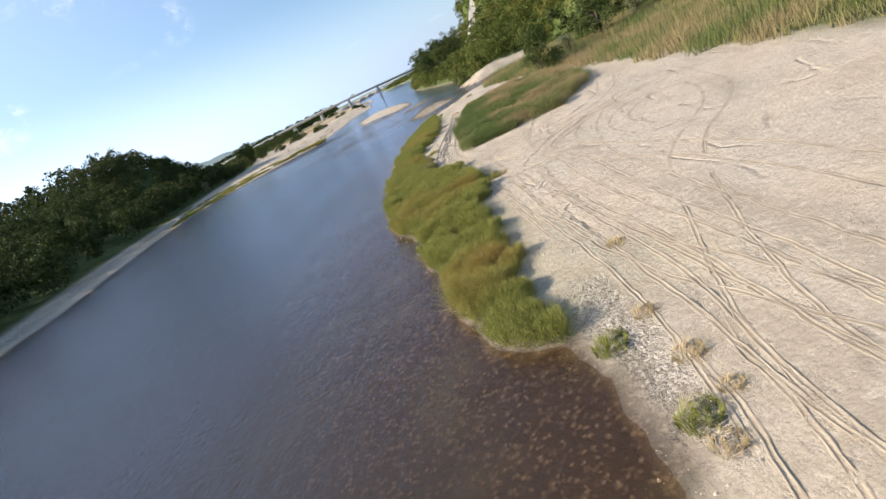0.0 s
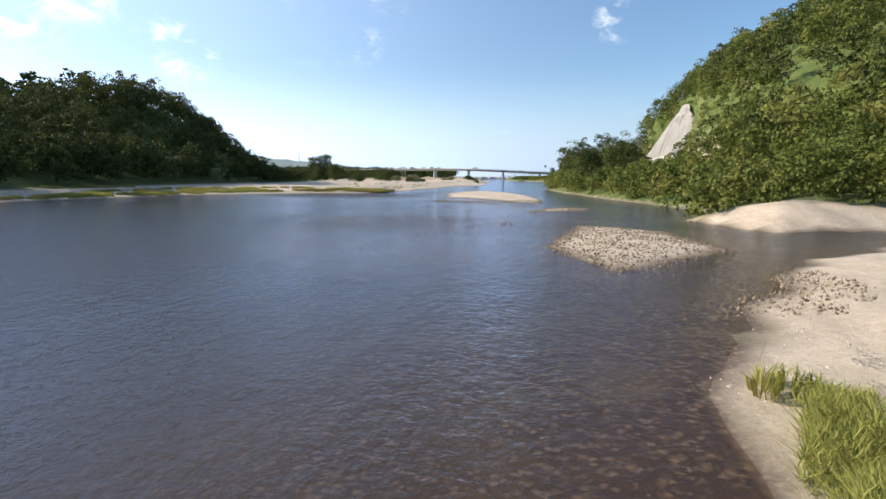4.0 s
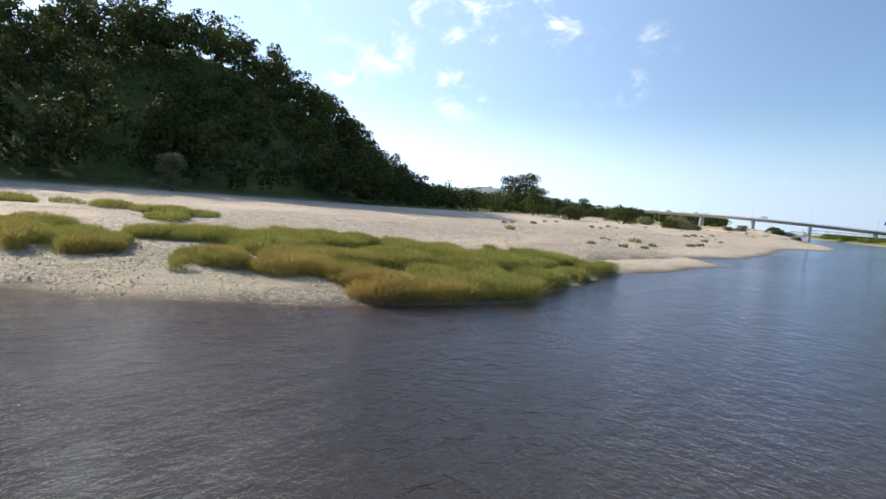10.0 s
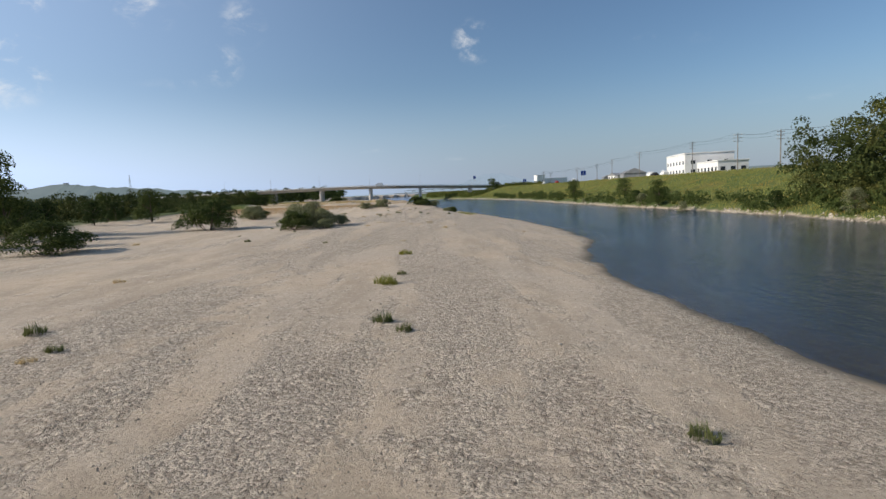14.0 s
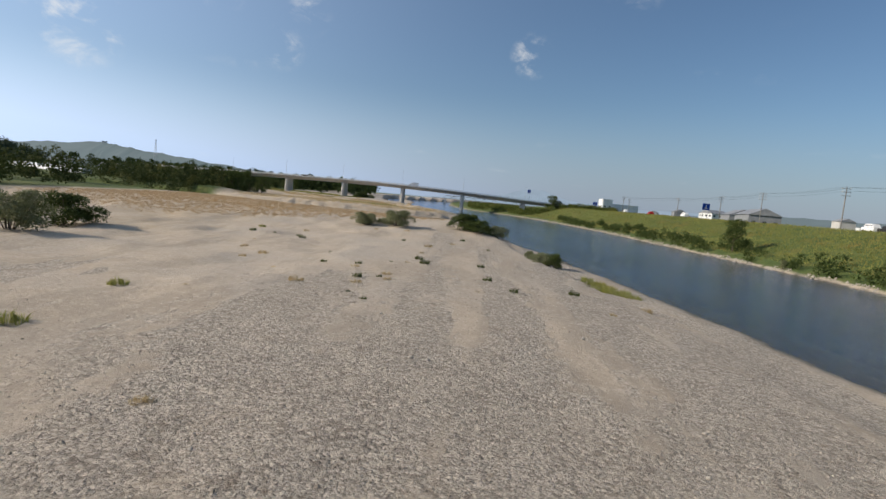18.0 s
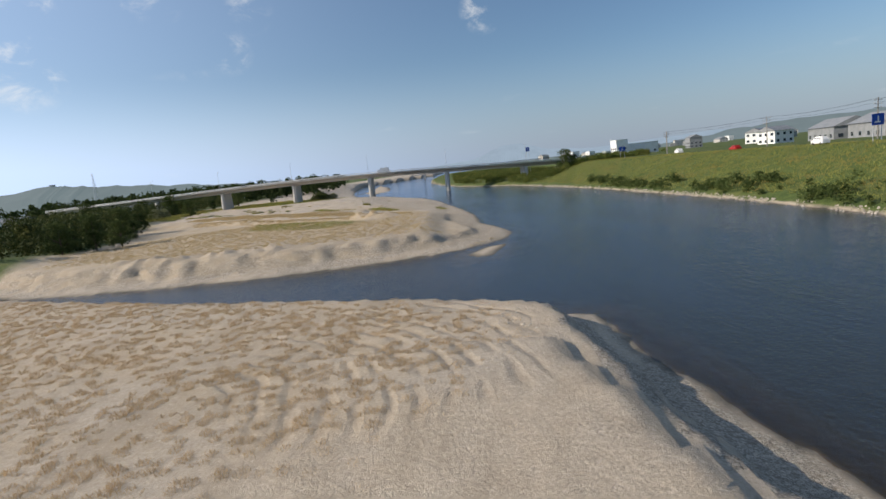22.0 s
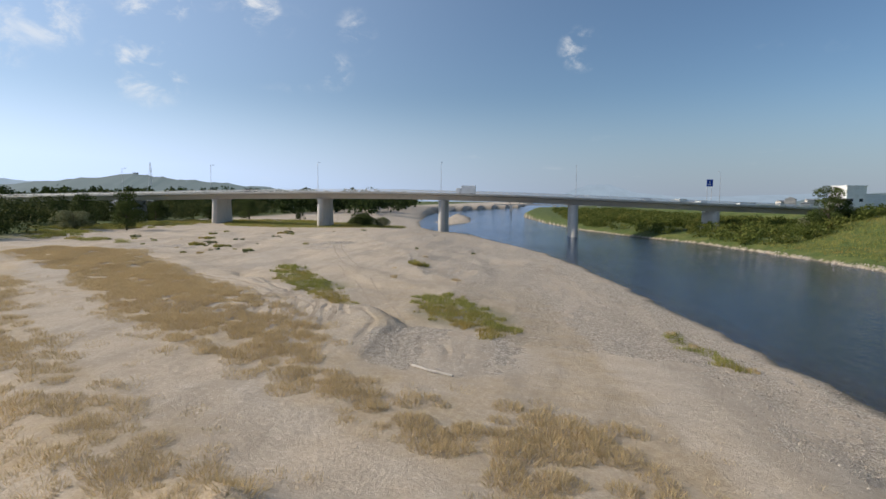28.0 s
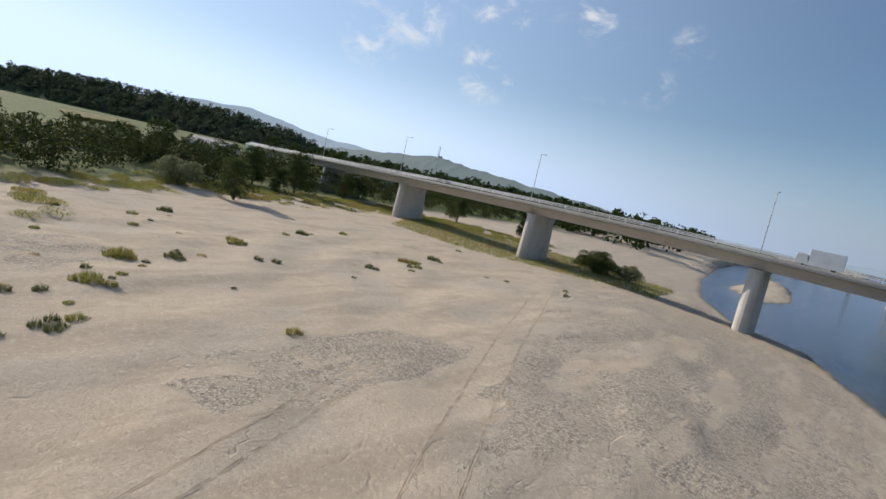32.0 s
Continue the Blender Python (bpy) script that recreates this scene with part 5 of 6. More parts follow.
make_sign("road_sign", 44.6, 550.5, 5.3, 2.6, 2.2, 6)
make_sign("road_sign", 40, 690, 5.0, 2.6, 2.0, 6)
make_sign("road_sign", 8, 759, 16, 2.2, 2.4, 10, "tall blue road sign beside the bridge end")


def make_building(name, label, x, y, wide, deep, tall, turn, roof="flat", wall=WHITE, rows=1, cols=5, top=None):
    """Walls, a roof and rows of glazed windows; the front looks to the river."""
    b = thing(name, label, "building", "", ground_at(x, y, -0.2), turn)
    walls = part("wall", block(-wide / 2, -deep / 2, -0.5, wide / 2, deep / 2, tall, 0.05), wall, b)
    if roof == "flat":
        part("roof", block(-wide / 2 - 0.25, -deep / 2 - 0.25, tall - 0.05, wide / 2 + 0.25, deep / 2 + 0.25, tall + 0.3, 0.04), wall, b)
    else:
        bm = bmesh.new()
        h = deep * 0.24
        v = [bm.verts.new(p) for p in ((-wide / 2 - 0.5, -deep / 2 - 0.5, tall), (wide / 2 + 0.5, -deep / 2 - 0.5, tall), (wide / 2 + 0.5, deep / 2 + 0.5, tall),
                                       (-wide / 2 - 0.5, deep / 2 + 0.5, tall), (-wide / 2 - 0.5, 0, tall + h), (wide / 2 + 0.5, 0, tall + h))]
        for f in ((0, 1, 5, 4), (2, 3, 4, 5), (1, 2, 5), (3, 0, 4), (3, 2, 1, 0)):
            bm.faces.new([v[i] for i in f])
        part("roof", bm, top or ROOF, b, "grey sheet roof")
    for r in range(rows):
        for c in range(cols):
            wx0 = -wide / 2 + wide * (c + 0.5) / cols
            z = 0.9 + r * 3.0
            for s in (-1, 1):
                w = part("window", block(wx0 - 0.75, s * deep / 2 - 0.04, z, wx0 + 0.75, s * deep / 2 + 0.04, z + 1.2), GLASS, walls)
        for c in range(3):
            wy0 = -deep / 2 + deep * (c + 0.5) / 3
            for s in (-1, 1):
                part("window", block(s * wide / 2 - 0.04, wy0 - 0.7, 0.9 + r * 3.0, s * wide / 2 + 0.04, wy0 + 0.7, 2.1 + r * 3.0), GLASS, walls)
    return b


make_building("warehouse", "large white warehouse behind the levee", 66, 478, 24, 16, 7.5, 80, rows=2, cols=6)
make_building("annex", "low white shop building behind the levee", 62, 455, 18, 9, 3.8, 82, rows=1, cols=6)
make_building("shed", "low grey shed with a gabled roof", 88, 600, 26, 12, 4.5, 75, "gable", ROOF, 1, 5)
make_building("shed", "low grey shed with a gabled roof", 96, 632, 22, 12, 4.5, 75, "gable", ROOF, 1, 5)
make_building("silo_house", "white concrete plant tower beyond the levee", 74, 800, 8, 8, 10, 10, rows=2, cols=2)
make_building("plant_shed", "white industrial shed beyond the levee", 90, 815, 26, 12, 7, 12, rows=1, cols=5)
make_building("house", "white house beyond the levee", 115, 700, 12, 9, 6, 20, "gable", WHITE, 2, 3)
make_building("house", "white house beyond the levee", 130, 740, 12, 9, 6, 40, "gable", WHITE, 2, 3)
rr = random.Random(5)
town = [(180 + 420 * rr.random(), 700 + 1100 * rr.random()) for _ in range(26)]
for n, (x, y) in enumerate(town):
    make_building("town_house", "small pale building in the far town", x, y, rr.uniform(12, 26), rr.uniform(9, 14), rr.uniform(5, 12), rr.uniform(0, 90), "gable" if n % 3 else "flat",
                  (WHITE, CONCRETE, ROOF)[n % 3], 2, 4)
for x, y, k in ((-260, 820, 0), (-300, 760, 1), (-330, 900, 0), (-250, 980, 2), (-380, 1000, 1), (-420, 860, 0)):
    make_building("farm_house", "white farm building among fields", x, y, 22, 10, 5, 15 * k, "gable", WHITE, 1, 4)
for k in range(5):
    g = thing("greenhouse", "long white plastic greenhouse tunnel", "greenhouse", "greenhouse tunnels", ground_at(-250 - 9 * k, 640 + 6 * k, 0), 62)
    bm = bmesh.new()
    outline = [(3.2 * math.cos(a), 2.9 * math.sin(a)) for a in [math.pi * i / 10 for i in range(11)]]
    bm = prism(outline, -24, 24)
    bmesh.ops.rotate(bm, verts=bm.verts, cent=(0, 0, 0), matrix=Matrix.Rotation(radians(90), 3, "X"))
    part("cover", bm, WHITE, g)
    for s in (-24, 24):
        part("end_frame", block(-0.9, s - 0.06, 0, 0.9, s + 0.06, 2.0), STEEL, g)

field = tagged(new("rice_field", mesh_of("rice_field", [(-528, 767, 5.6), (-673, 856, 5.6), (-477, 800, 5.6), (-400, 735, 5.6)], [(3, 2, 1, 0)], REED)), "yellow-green ripe rice field", "field", kind="structure")
mast = thing("radio_mast", "thin red and white lattice mast on a wooded hill", "mast", at=(-520, 1180, 40))
for s, t in ((-1, -1), (1, -1), (1, 1), (-1, 1)):
    part("leg", rod((s * 2, t * 2, -20), (s * 0.4, t * 0.4, 16), 0.22, 0.14, 5), STEEL, mast)
for z in range(-16, 12, 6):
    w = 2.0 - 1.6 * (z + 20) / 36
    part("brace", rod((-w, -w, z), (w, w, z + 6), 0.1, 0.1, 4), STEEL, mast)

truss = thing("rail_bridge", "distant brown steel truss railway bridge", "bridge")
part("lower_chord", block(-90, 1196, 6.5, 150, 1201, 7.6), GIRDER, truss)
part("upper_chord", block(-70, 1196, 11.4, 130, 1196.6, 12.0), BARK, truss)
for k in range(26):
    x = -70 + 8 * k
    part("diagonal", rod((x, 1196.3, 7.4), (x + (4 if k % 2 else -4), 1196.3, 11.6), 0.25, 0.25, 4), BARK, truss)
for x in (-70, -20, 30, 80, 130):
    part("pier", block(x - 1.5, 1195.5, -1, x + 1.5, 1202, 6.6), CONCRETE, truss)

for x, y, turn, k in ((50, 470, 85, 0), (49, 476, 85, 1), (50, 482, 85, 0), (44, 566, 88, 0), (43, 600, 88, 2), (44, 640, 86, 0)):
    c = make_vehicle(*(("car", "white parked van on the levee road", "car", 4.2, 1.7, 1.85, (0.2, 0.7), WHITE),
                       ("car", "dark parked car on the levee road", "car", 4.2, 1.7, 1.5, (0.6, 1.1), RUBBER),
                       ("car", "red car on the levee road", "car", 4.2, 1.7, 1.5, (0.6, 1.1), RED))[k])
    c.matrix_world = settled(x, y, turn)
hut = thing("sluice_box", "small dark concrete sluice box beside the side channel", "sluice", at=(-124.5, 520.5, 0), turn=20)
part("wall", block(-4, -1.5, -0.6, 4, 1.5, 1.3, 0.08), CONCRETE, hut)
part("lid", block(-4.3, -1.8, 1.3, 4.3, 1.8, 1.6, 0.05), ROOF, hut)

# ---- far land ----


def ridge_line(name, label, points, depth, material, lumpy, seed):
    """A far wooded ridge as a solid with an uneven crest: points (x, y, z of the crest)."""
    r = random.Random(seed)
    bm = bmesh.new()
    rows = []
    fine = []
    for a, b in zip(points, points[1:]):
        for k in range(14):
            t = k / 14
            fine.append([a[i] + (b[i] - a[i]) * t for i in range(3)])
    fine.append(list(points[-1]))
    for n, (x, y, z) in enumerate(fine):
        crest = z + lumpy * (math.sin(n * 0.9 + seed) * 0.5 + r.uniform(-0.5, 0.5))
        rows.append([bm.verts.new((x - x * depth / 4000, y - depth, 0)), bm.verts.new((x, y - depth * 0.45, crest * 0.62 + r.uniform(-1, 1) * lumpy * 0.4)),
                     bm.verts.new((x, y, crest)), bm.verts.new((x, y + depth, 0))])
    for a, b in zip(rows, rows[1:]):
        for k in range(3):
            bm.faces.new((a[k], b[k], b[k + 1], a[k + 1]))
    return tagged(part(name, bm, material, None, label), label, "hills", kind="structure")


RIDGE = [(-1100, 860, 36), (-960, 930, 42), (-840, 980, 40), (-740, 1020, 34), (-660, 1050, 26), (-600, 1075, 8)]
CASTLE = [(-1650, 1900, 40), (-1350, 1850, 55), (-1044, 1822, 74), (-960, 1830, 64), (-800, 1860, 50), (-600, 1950, 30), (-450, 2000, 8)]
# mountains and hazy hills glow in a haze colour instead of being lit
ridge_line("backdrop_mountain", "pale blue mountain far away, glowing with painted haze", [(-400, 4650, 10), (200, 4680, 60), (420, 4680, 140), (560, 4680, 140), (760, 4680, 80), (1100, 4650, 50), (1900, 4550, 80), (3000, 4200, 60)], 200, MOUNTAIN, 4, 1)
ridge_line("backdrop_mountain_range", "pale blue mountains far away, glowing with painted haze", [(-4300, 2400, 190), (-3800, 2900, 230), (-3300, 3200, 130), (-2900, 3500, 110), (-2300, 3900, 60), (-1500, 4300, 25), (-400, 4600, 10)], 220, MOUNTAIN, 6, 2)
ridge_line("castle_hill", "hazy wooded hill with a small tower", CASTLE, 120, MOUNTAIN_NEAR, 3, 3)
ridge_line("wooded_ridge", "dark wooded ridge behind the fields", RIDGE, 60, FAR_WOOD, 1, 4)
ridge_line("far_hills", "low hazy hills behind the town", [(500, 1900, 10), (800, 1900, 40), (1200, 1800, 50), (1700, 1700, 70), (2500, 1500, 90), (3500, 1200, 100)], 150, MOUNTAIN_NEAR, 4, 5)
tower = thing("lookout_tower", "tiny pale tower on the far hill", "tower", at=(-1044, 1822, 72))
part("wall", block(-5, -4, -6, 5, 4, 4), CONCRETE, tower)
part("roof", block(-5.5, -4.5, 4, 5.5, 4.5, 5.2), ROOF, tower)

# ---- woods, hedges and meadows ----


def wood(name, label, x, y, radius, tall, leaves, size, material, seed, low=0.15, z=None):
    """Many tree crowns of clumped leaves, standing close, as one spread of woodland."""
    r = np.random.RandomState(seed)
    n = len(x)
    z = lie(x, y) if z is None else z
    ok = z > 0.05
    x, y, z = x[ok], y[ok], z[ok]
    n = len(x)
    rad, high = radius * r.uniform(0.7, 1.3, n), tall * r.uniform(0.7, 1.3, n)
    per = 9
    a, t = r.uniform(0, 6.28, (n, per)), r.uniform(0, 1, (n, per))
    wide = rad[:, None] * np.sqrt(np.maximum(0.06, 1 - (1.9 * t - 0.75) ** 2)) * r.uniform(0.3, 0.85, (n, per))
    cx, cy = x[:, None] + wide * np.cos(a), y[:, None] + wide * np.sin(a)
    cz, cr = z[:, None] + high[:, None] * (low + (0.95 - low) * t), rad[:, None] * r.uniform(0.28, 0.5, (n, per))
    pick = r.randint(0, per, (n, leaves))
    i = np.arange(n)[:, None]
    way = r.normal(size=(n, leaves, 3))
    way /= np.linalg.norm(way, axis=2)[:, :, None]
    way[:, :, 2] = np.where(way[:, :, 2] < -0.3, -way[:, :, 2], way[:, :, 2])
    mid = np.stack([cx[i, pick], cy[i, pick], cz[i, pick]], -1) + way * (cr[i, pick] * r.uniform(0.75, 1.05, (n, leaves)))[:, :, None]
    out = way + 0.6 * r.normal(size=way.shape)
    out /= np.linalg.norm(out, axis=2)[:, :, None]
    u = np.cross(out, r.normal(size=way.shape))
    u /= np.linalg.norm(u, axis=2)[:, :, None]
    v = np.cross(out, u)
    s = size * r.uniform(0.6, 1.5, (n, leaves, 1))
    verts = np.stack([mid - u * s * 0.5, mid + v * s * 0.8, mid + u * s * 0.5], 2).reshape(-1, 3)
    return tagged(new(name, mesh_of(name, verts, np.arange(len(verts)).reshape(-1, 3), material)), label, "woodland", kind="stuff")


def spread(x0, x1, y0, y1, each, seed):
    r = np.random.RandomState(seed)
    n = int((x1 - x0) * (y1 - y0) / each)
    return r.uniform(x0, x1, n), r.uniform(y0, y1, n)


x, y = spread(-240, -40, -80, 402, 20, 1)
off = along(TREE_LINE, y) - x
shelf = np.interp(y, [265, 325], [-2, 27])
keep = (off > np.maximum(1, shelf)) & (off < 58) & (y < 337)
wood("hill_wood", "dense dark broadleaf wood on the shaded hill", x[keep], y[keep], 3.5, 8.0, 420, 0.46, LEAF_FOREST, 2)
keep = (off > 1) & (off < 44) & ((y >= 337) | (off <= shelf))
wood("low_wood", "low dark trees behind the gravel bar", x[keep], y[keep], 2.6, 4.6, 220, 0.42, LEAF_FOREST, 22, 0.02)
x, y = spread(-320, -90, -80, 402, 60, 3)
off = along(TREE_LINE, y) - x
keep = (off > 56) & (off < 110) & (y < 325)
wood("hill_wood", "dense dark broadleaf wood behind the shaded ridge", x[keep], y[keep], 4.6, 8.5, 110, 1.2, LEAF_FOREST, 4)
x, y = spread(36, 190, -20, 390, 19, 5)
off = x - along(HILL_FOOT, y)
open_road = (y > 203) & (y < 318)
keep = ((off > 12) | (~open_road & (off > 0))) & (off < 75) & ~((np.abs(y - 286) < 34) & (x > 44) & (x < 58.5))
pale = waves(x, y, 16, 41) > -0.35
wood("slope_wood", "sunlit yellow-green bamboo wood on the hillside", x[keep & pale], y[keep & pale], 3.0, 7.5, 330, 0.42, LEAF_BAMBOO, 6)
wood("slope_wood", "dark green broadleaf trees on the sunlit hillside", x[keep & ~pale], y[keep & ~pale], 3.3, 8.5, 380, 0.45, LEAF_FOREST, 36)
x, y = spread(44, 64, 200, 330, 3.0, 45)
off = x - along(HILL_FOOT, y)
keep = (off > 10.6) & (off < 17) & ((y < 252) | (y > 318)) | (off > 12) & (off < 18) & (y > 250) & (y < 322) & (x > 58)
wood("slope_shrubs", "leafy yellow-green shrubs on the steep road cut", x[keep], y[keep], 1.5, 2.6, 110, 0.36, LEAF_BAMBOO, 46, 0.0)
x, y = spread(38, 110, 96, 205, 5.0, 47)
off = x - along(HILL_FOOT, y)
keep = (off > -3) & (off < 13) & ((depth_in(RIGHT_BANK, x, y) > 2) | (depth_in(RIGHT_SAND, x, y) > 20))
wood("foot_thicket", "green bamboo and shrubs along the foot of the hill", x[keep], y[keep], 2.1, 4.8, 150, 0.38, LEAF_BAMBOO, 48, 0.0)
x, y = spread(80, 260, -20, 385, 60, 35)
off = x - along(HILL_FOOT, y)
keep = (off > 72) & (off < 120)
wood("slope_wood", "yellow-green wood along the hilltop", x[keep], y[keep], 4.4, 8.5, 120, 1.1, LEAF_BAMBOO, 37)
x, y = spread(15, 62, 138, 338, 6.0, 7)
d = depth_in(RIGHT_BANK, x, y)
off = x - along(HILL_FOOT, y)
keep = (d > 0.1) & (off < 3.0) & (np.hypot(x - 40, (y - 143) * 1.5) > 10)
wood("bank_thicket", "dense green thicket along the waterline", x[keep], y[keep], 1.9, 4.2, 210, 0.36, LEAF_BAMBOO, 8, 0.02)
x, y = spread(22, 48, 250, 372, 8.0, 49)
keep = (depth_in(RIGHT_BANK, x, y) > 5) & (x - along(HILL_FOOT, y) < 2)
wood("bank_trees", "tall dark green trees above the steep bank", x[keep], y[keep], 3.2, 11.0, 480, 0.32, LEAF_FOREST, 50, 0.02)
# trees on the far ridge, haze painted into their leaves
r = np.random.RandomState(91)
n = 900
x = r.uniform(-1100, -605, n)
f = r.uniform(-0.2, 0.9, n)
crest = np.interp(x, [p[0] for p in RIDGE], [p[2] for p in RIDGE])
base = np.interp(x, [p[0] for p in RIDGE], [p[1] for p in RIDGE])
wood("ridge_wood", "trees covering the far ridge, leaves paled for haze", x, base - 60 * f, 7, 10, 60, 2.2, LEAF_RIDGE_HAZED, 92, 0.0, crest * np.interp(f, [-0.2, 0, 0.45, 1], [0.95, 1, 0.62, 0]) - 2)
x, y = spread(44, 120, -20, 138, 26, 9)
edge = np.interp(y, [-20, 60, 110, 138], [82, 74, 62, 52])
keep = (x > edge) & (x < edge + 26)
wood("foot_thicket", "green shrubs at the foot of the sunlit hill", x[keep], y[keep], 2.9, 5.5, 200, 0.6, LEAF_FOREST, 10, 0.02)
x, y = spread(-300, -90, 398, 900, 26, 11)
off = along(TREE_LINE, y) - x
keep = (off > 3) & (off < 75) & (waves(x, y, 60, 4) > -0.15)
wood("bank_wood", "dark trees and scrub on the floodplain", x[keep], y[keep], 3.6, 6.2, 260, 0.46, LEAF_FOREST, 12, 0.0)
x, y = spread(-420, 60, 860, 1120, 170, 13)
keep = depth_in(ISLAND, x, y) > 20
wood("far_wood", "dark tree belt far behind the bridge", x[keep], y[keep], 7, 11, 120, 1.8, LEAF_DARK, 14, 0.05)
x, y = spread(-34, 60, 690, 960, 7, 15)
d = depth_in(RIGHT_BANK, x, y)
keep = (d > 3) & (d < 70) & (waves(x, y, 25, 9) > -0.3)
wood("bank_scrub", "low green scrub on the grassy floodplain", x[keep], y[keep], 2.2, 2.2, 110, 0.42, LEAF_BAMBOO, 16, 0.0)
x, y = spread(10, 60, 345, 700, 5.5, 17)
d = depth_in(RIGHT_BANK, x, y)
keep = (d > 1.0) & (d < 7.5 + 4 * waves(x, y, 30, 3)) & (waves(x, y, 14, 6) > -0.45)
wood("bank_scrub", "low green scrub along the waterline", x[keep], y[keep], 1.5, 1.7, 120, 0.30, LEAF_TREE, 18, 0.0)

STRIP = [(26.9, 26.6), (25, 27.4), (23.6, 30.4), (23.0, 33.5), (21.4, 42), (19.6, 48), (18.8, 56), (18.6, 66), (19.1, 84), (20.6, 92), (22.6, 104), (24.0, 106), (24.4, 100), (24.6, 92), (24.6, 84), (22.9, 76), (22.1, 69), (22.7, 64), (22.9, 60), (24.6, 56), (26.3, 50), (26.8, 45), (26.0, 42)]
CLUMP = [(31.5, 92), (36, 92), (39.5, 86), (41, 78), (39.6, 66), (35, 58.8), (29.8, 59.4), (29.6, 66), (30.2, 76), (30.8, 86)]
CLUMP_EDGE = [(26.5, 60.5), (26.2, 67), (26.6, 75), (27.8, 84), (29.5, 92), (32.2, 92), (31.4, 84), (30.6, 74), (30.4, 66), (30.2, 59.4)]
BROWN_BUSH = [(21.5, 59.5), (21.8, 63.0), (23.0, 63.4), (23.8, 60.6), (22.8, 58.2)]
MEADOW = [(43.4, 58), (43.4, 67), (42, 75), (41.5, 84), (38, 98), (34, 112), (40, 130), (80, 134), (90, 40), (60, 30), (48, 40)]
SPIT = [(-52, 150), (-51, 172), (-48, 186), (-43, 197), (-38, 204), (-33, 209), (-30.4, 211.6), (-26.3, 213.6), (-23.9, 215.6), (-22, 215.2), (-20, 215.1), (-18.8, 217.4), (-20, 222), (-21.2, 228), (-21.2, 231.4), (-24.3, 231.2), (-27.2, 231.2), (-29.4, 226.4), (-30.8, 222), (-32.4, 216.4), (-37, 211.4), (-44, 205), (-53, 190), (-57, 172)]
mound_field("bank_grass", "lush yellow-green grass tussocks along the sandbank edge", STRIP, 1.3, 0.95, 1750, 0.9, 0.018, GRASS, 51, True)
mound_field("reed_bed", "green reeds with pale brown plumes on the sand", CLUMP, 0.45, 1.5, 700, 1.1, 0.022, REED, 52, True, 0.3, (0.15, 0.4))
mound_field("reed_bed", "fresh green reeds along the wheel tracks", CLUMP_EDGE, 0.5, 1.4, 1000, 0.95, 0.020, GREEN_REED, 49, True, 0.3, (0.15, 0.4))
mound_field("bank_grass", "brown-tipped bushy grass beside the wheel tracks", BROWN_BUSH, 0.8, 1.0, 1500, 0.75, 0.022, REED, 48, True)
grass_field("meadow", "tall olive-green grass at the foot of the hill", MEADOW, 26, 1.2, 0.06, 0.6, REED, 53, -0.9, 5, True)
NEAR_SPIT = [p for p in SPIT if p[1] > 208] + [(-40, 208.5)]
FAR_SPIT = [p for p in SPIT if p[1] < 208]
mound_field("spit_grass", "low yellow-green leafy grass tussocks on the gravel spit", NEAR_SPIT, 0.62, 1.05, 2300, 0.64, 0.014, GRASS, 54, True, 0.0, (0.06, 0.15))
mound_field("spit_grass", "low yellow-green grass tussocks along the far waterline", FAR_SPIT, 0.34, 1.2, 420, 0.55, 0.032, GRASS, 47, True)
FRINGE = [(-36, 219), (-46, 208), (-56, 192), (-60, 172), (-66, 172), (-64, 194), (-52, 212), (-42, 224)]
mound_field("fringe_grass", "sparse green grass tussocks behind the spit", FRINGE, 0.12, 1.0, 420, 0.5, 0.030, GRASS, 55, True)
END_STRAW = [(-40, 464), (-37, 478), (-50, 486), (-75, 496), (-95, 505), (-112, 506), (-112, 450), (-80, 436), (-62, 448), (-50, 456)]
mound_field("dry_grass", "short rust-brown dry grass tufts on the bar's raised end", END_STRAW, 2.2, 0.27, 330, 0.24, 0.016, RUST, 56, False, 2.0)
ISLE_STRAW = [(-44, 536), (-42, 528), (-60, 524), (-85, 524), (-110, 530), (-116, 546), (-105, 572), (-92, 582), (-66, 560), (-56, 556), (-47, 572), (-50, 584), (-46, 560)]
mound_field("dry_grass", "golden-brown dry grass tufts on the island plateau", ISLE_STRAW, 1.7, 0.36, 210, 0.24, 0.020, STRAW, 57, False, 2.0)
STRAW_BAND = [(-134, 640), (-119.5, 641), (-98, 621), (-76.5, 602), (-68.5, 594.4), (-65.6, 587.3), (-61, 583.6), (-54.4, 584), (-51, 583), (-50.2, 578), (-50.3, 570), (-56, 576), (-62.3, 581), (-71, 587), (-79, 591), (-91, 600), (-105, 613), (-134, 632)]
mound_field("dry_grass", "dense golden dry grass in a band on the sandy rise", STRAW_BAND, 1.5, 0.66, 300, 0.36, 0.022, STRAW, 58, False, 1.2)
STRAW_SOUTH = [(-48, 566), (-55, 570), (-63, 574.5), (-77, 584), (-90, 593), (-104, 606), (-120, 616), (-122, 606), (-104, 600), (-92, 588), (-76, 578), (-66, 572), (-58, 566)]
mound_field("dry_grass", "golden dry grass beside a bare sandy strip", STRAW_SOUTH, 1.2, 0.62, 240, 0.32, 0.022, STRAW, 59, False, 1.6)
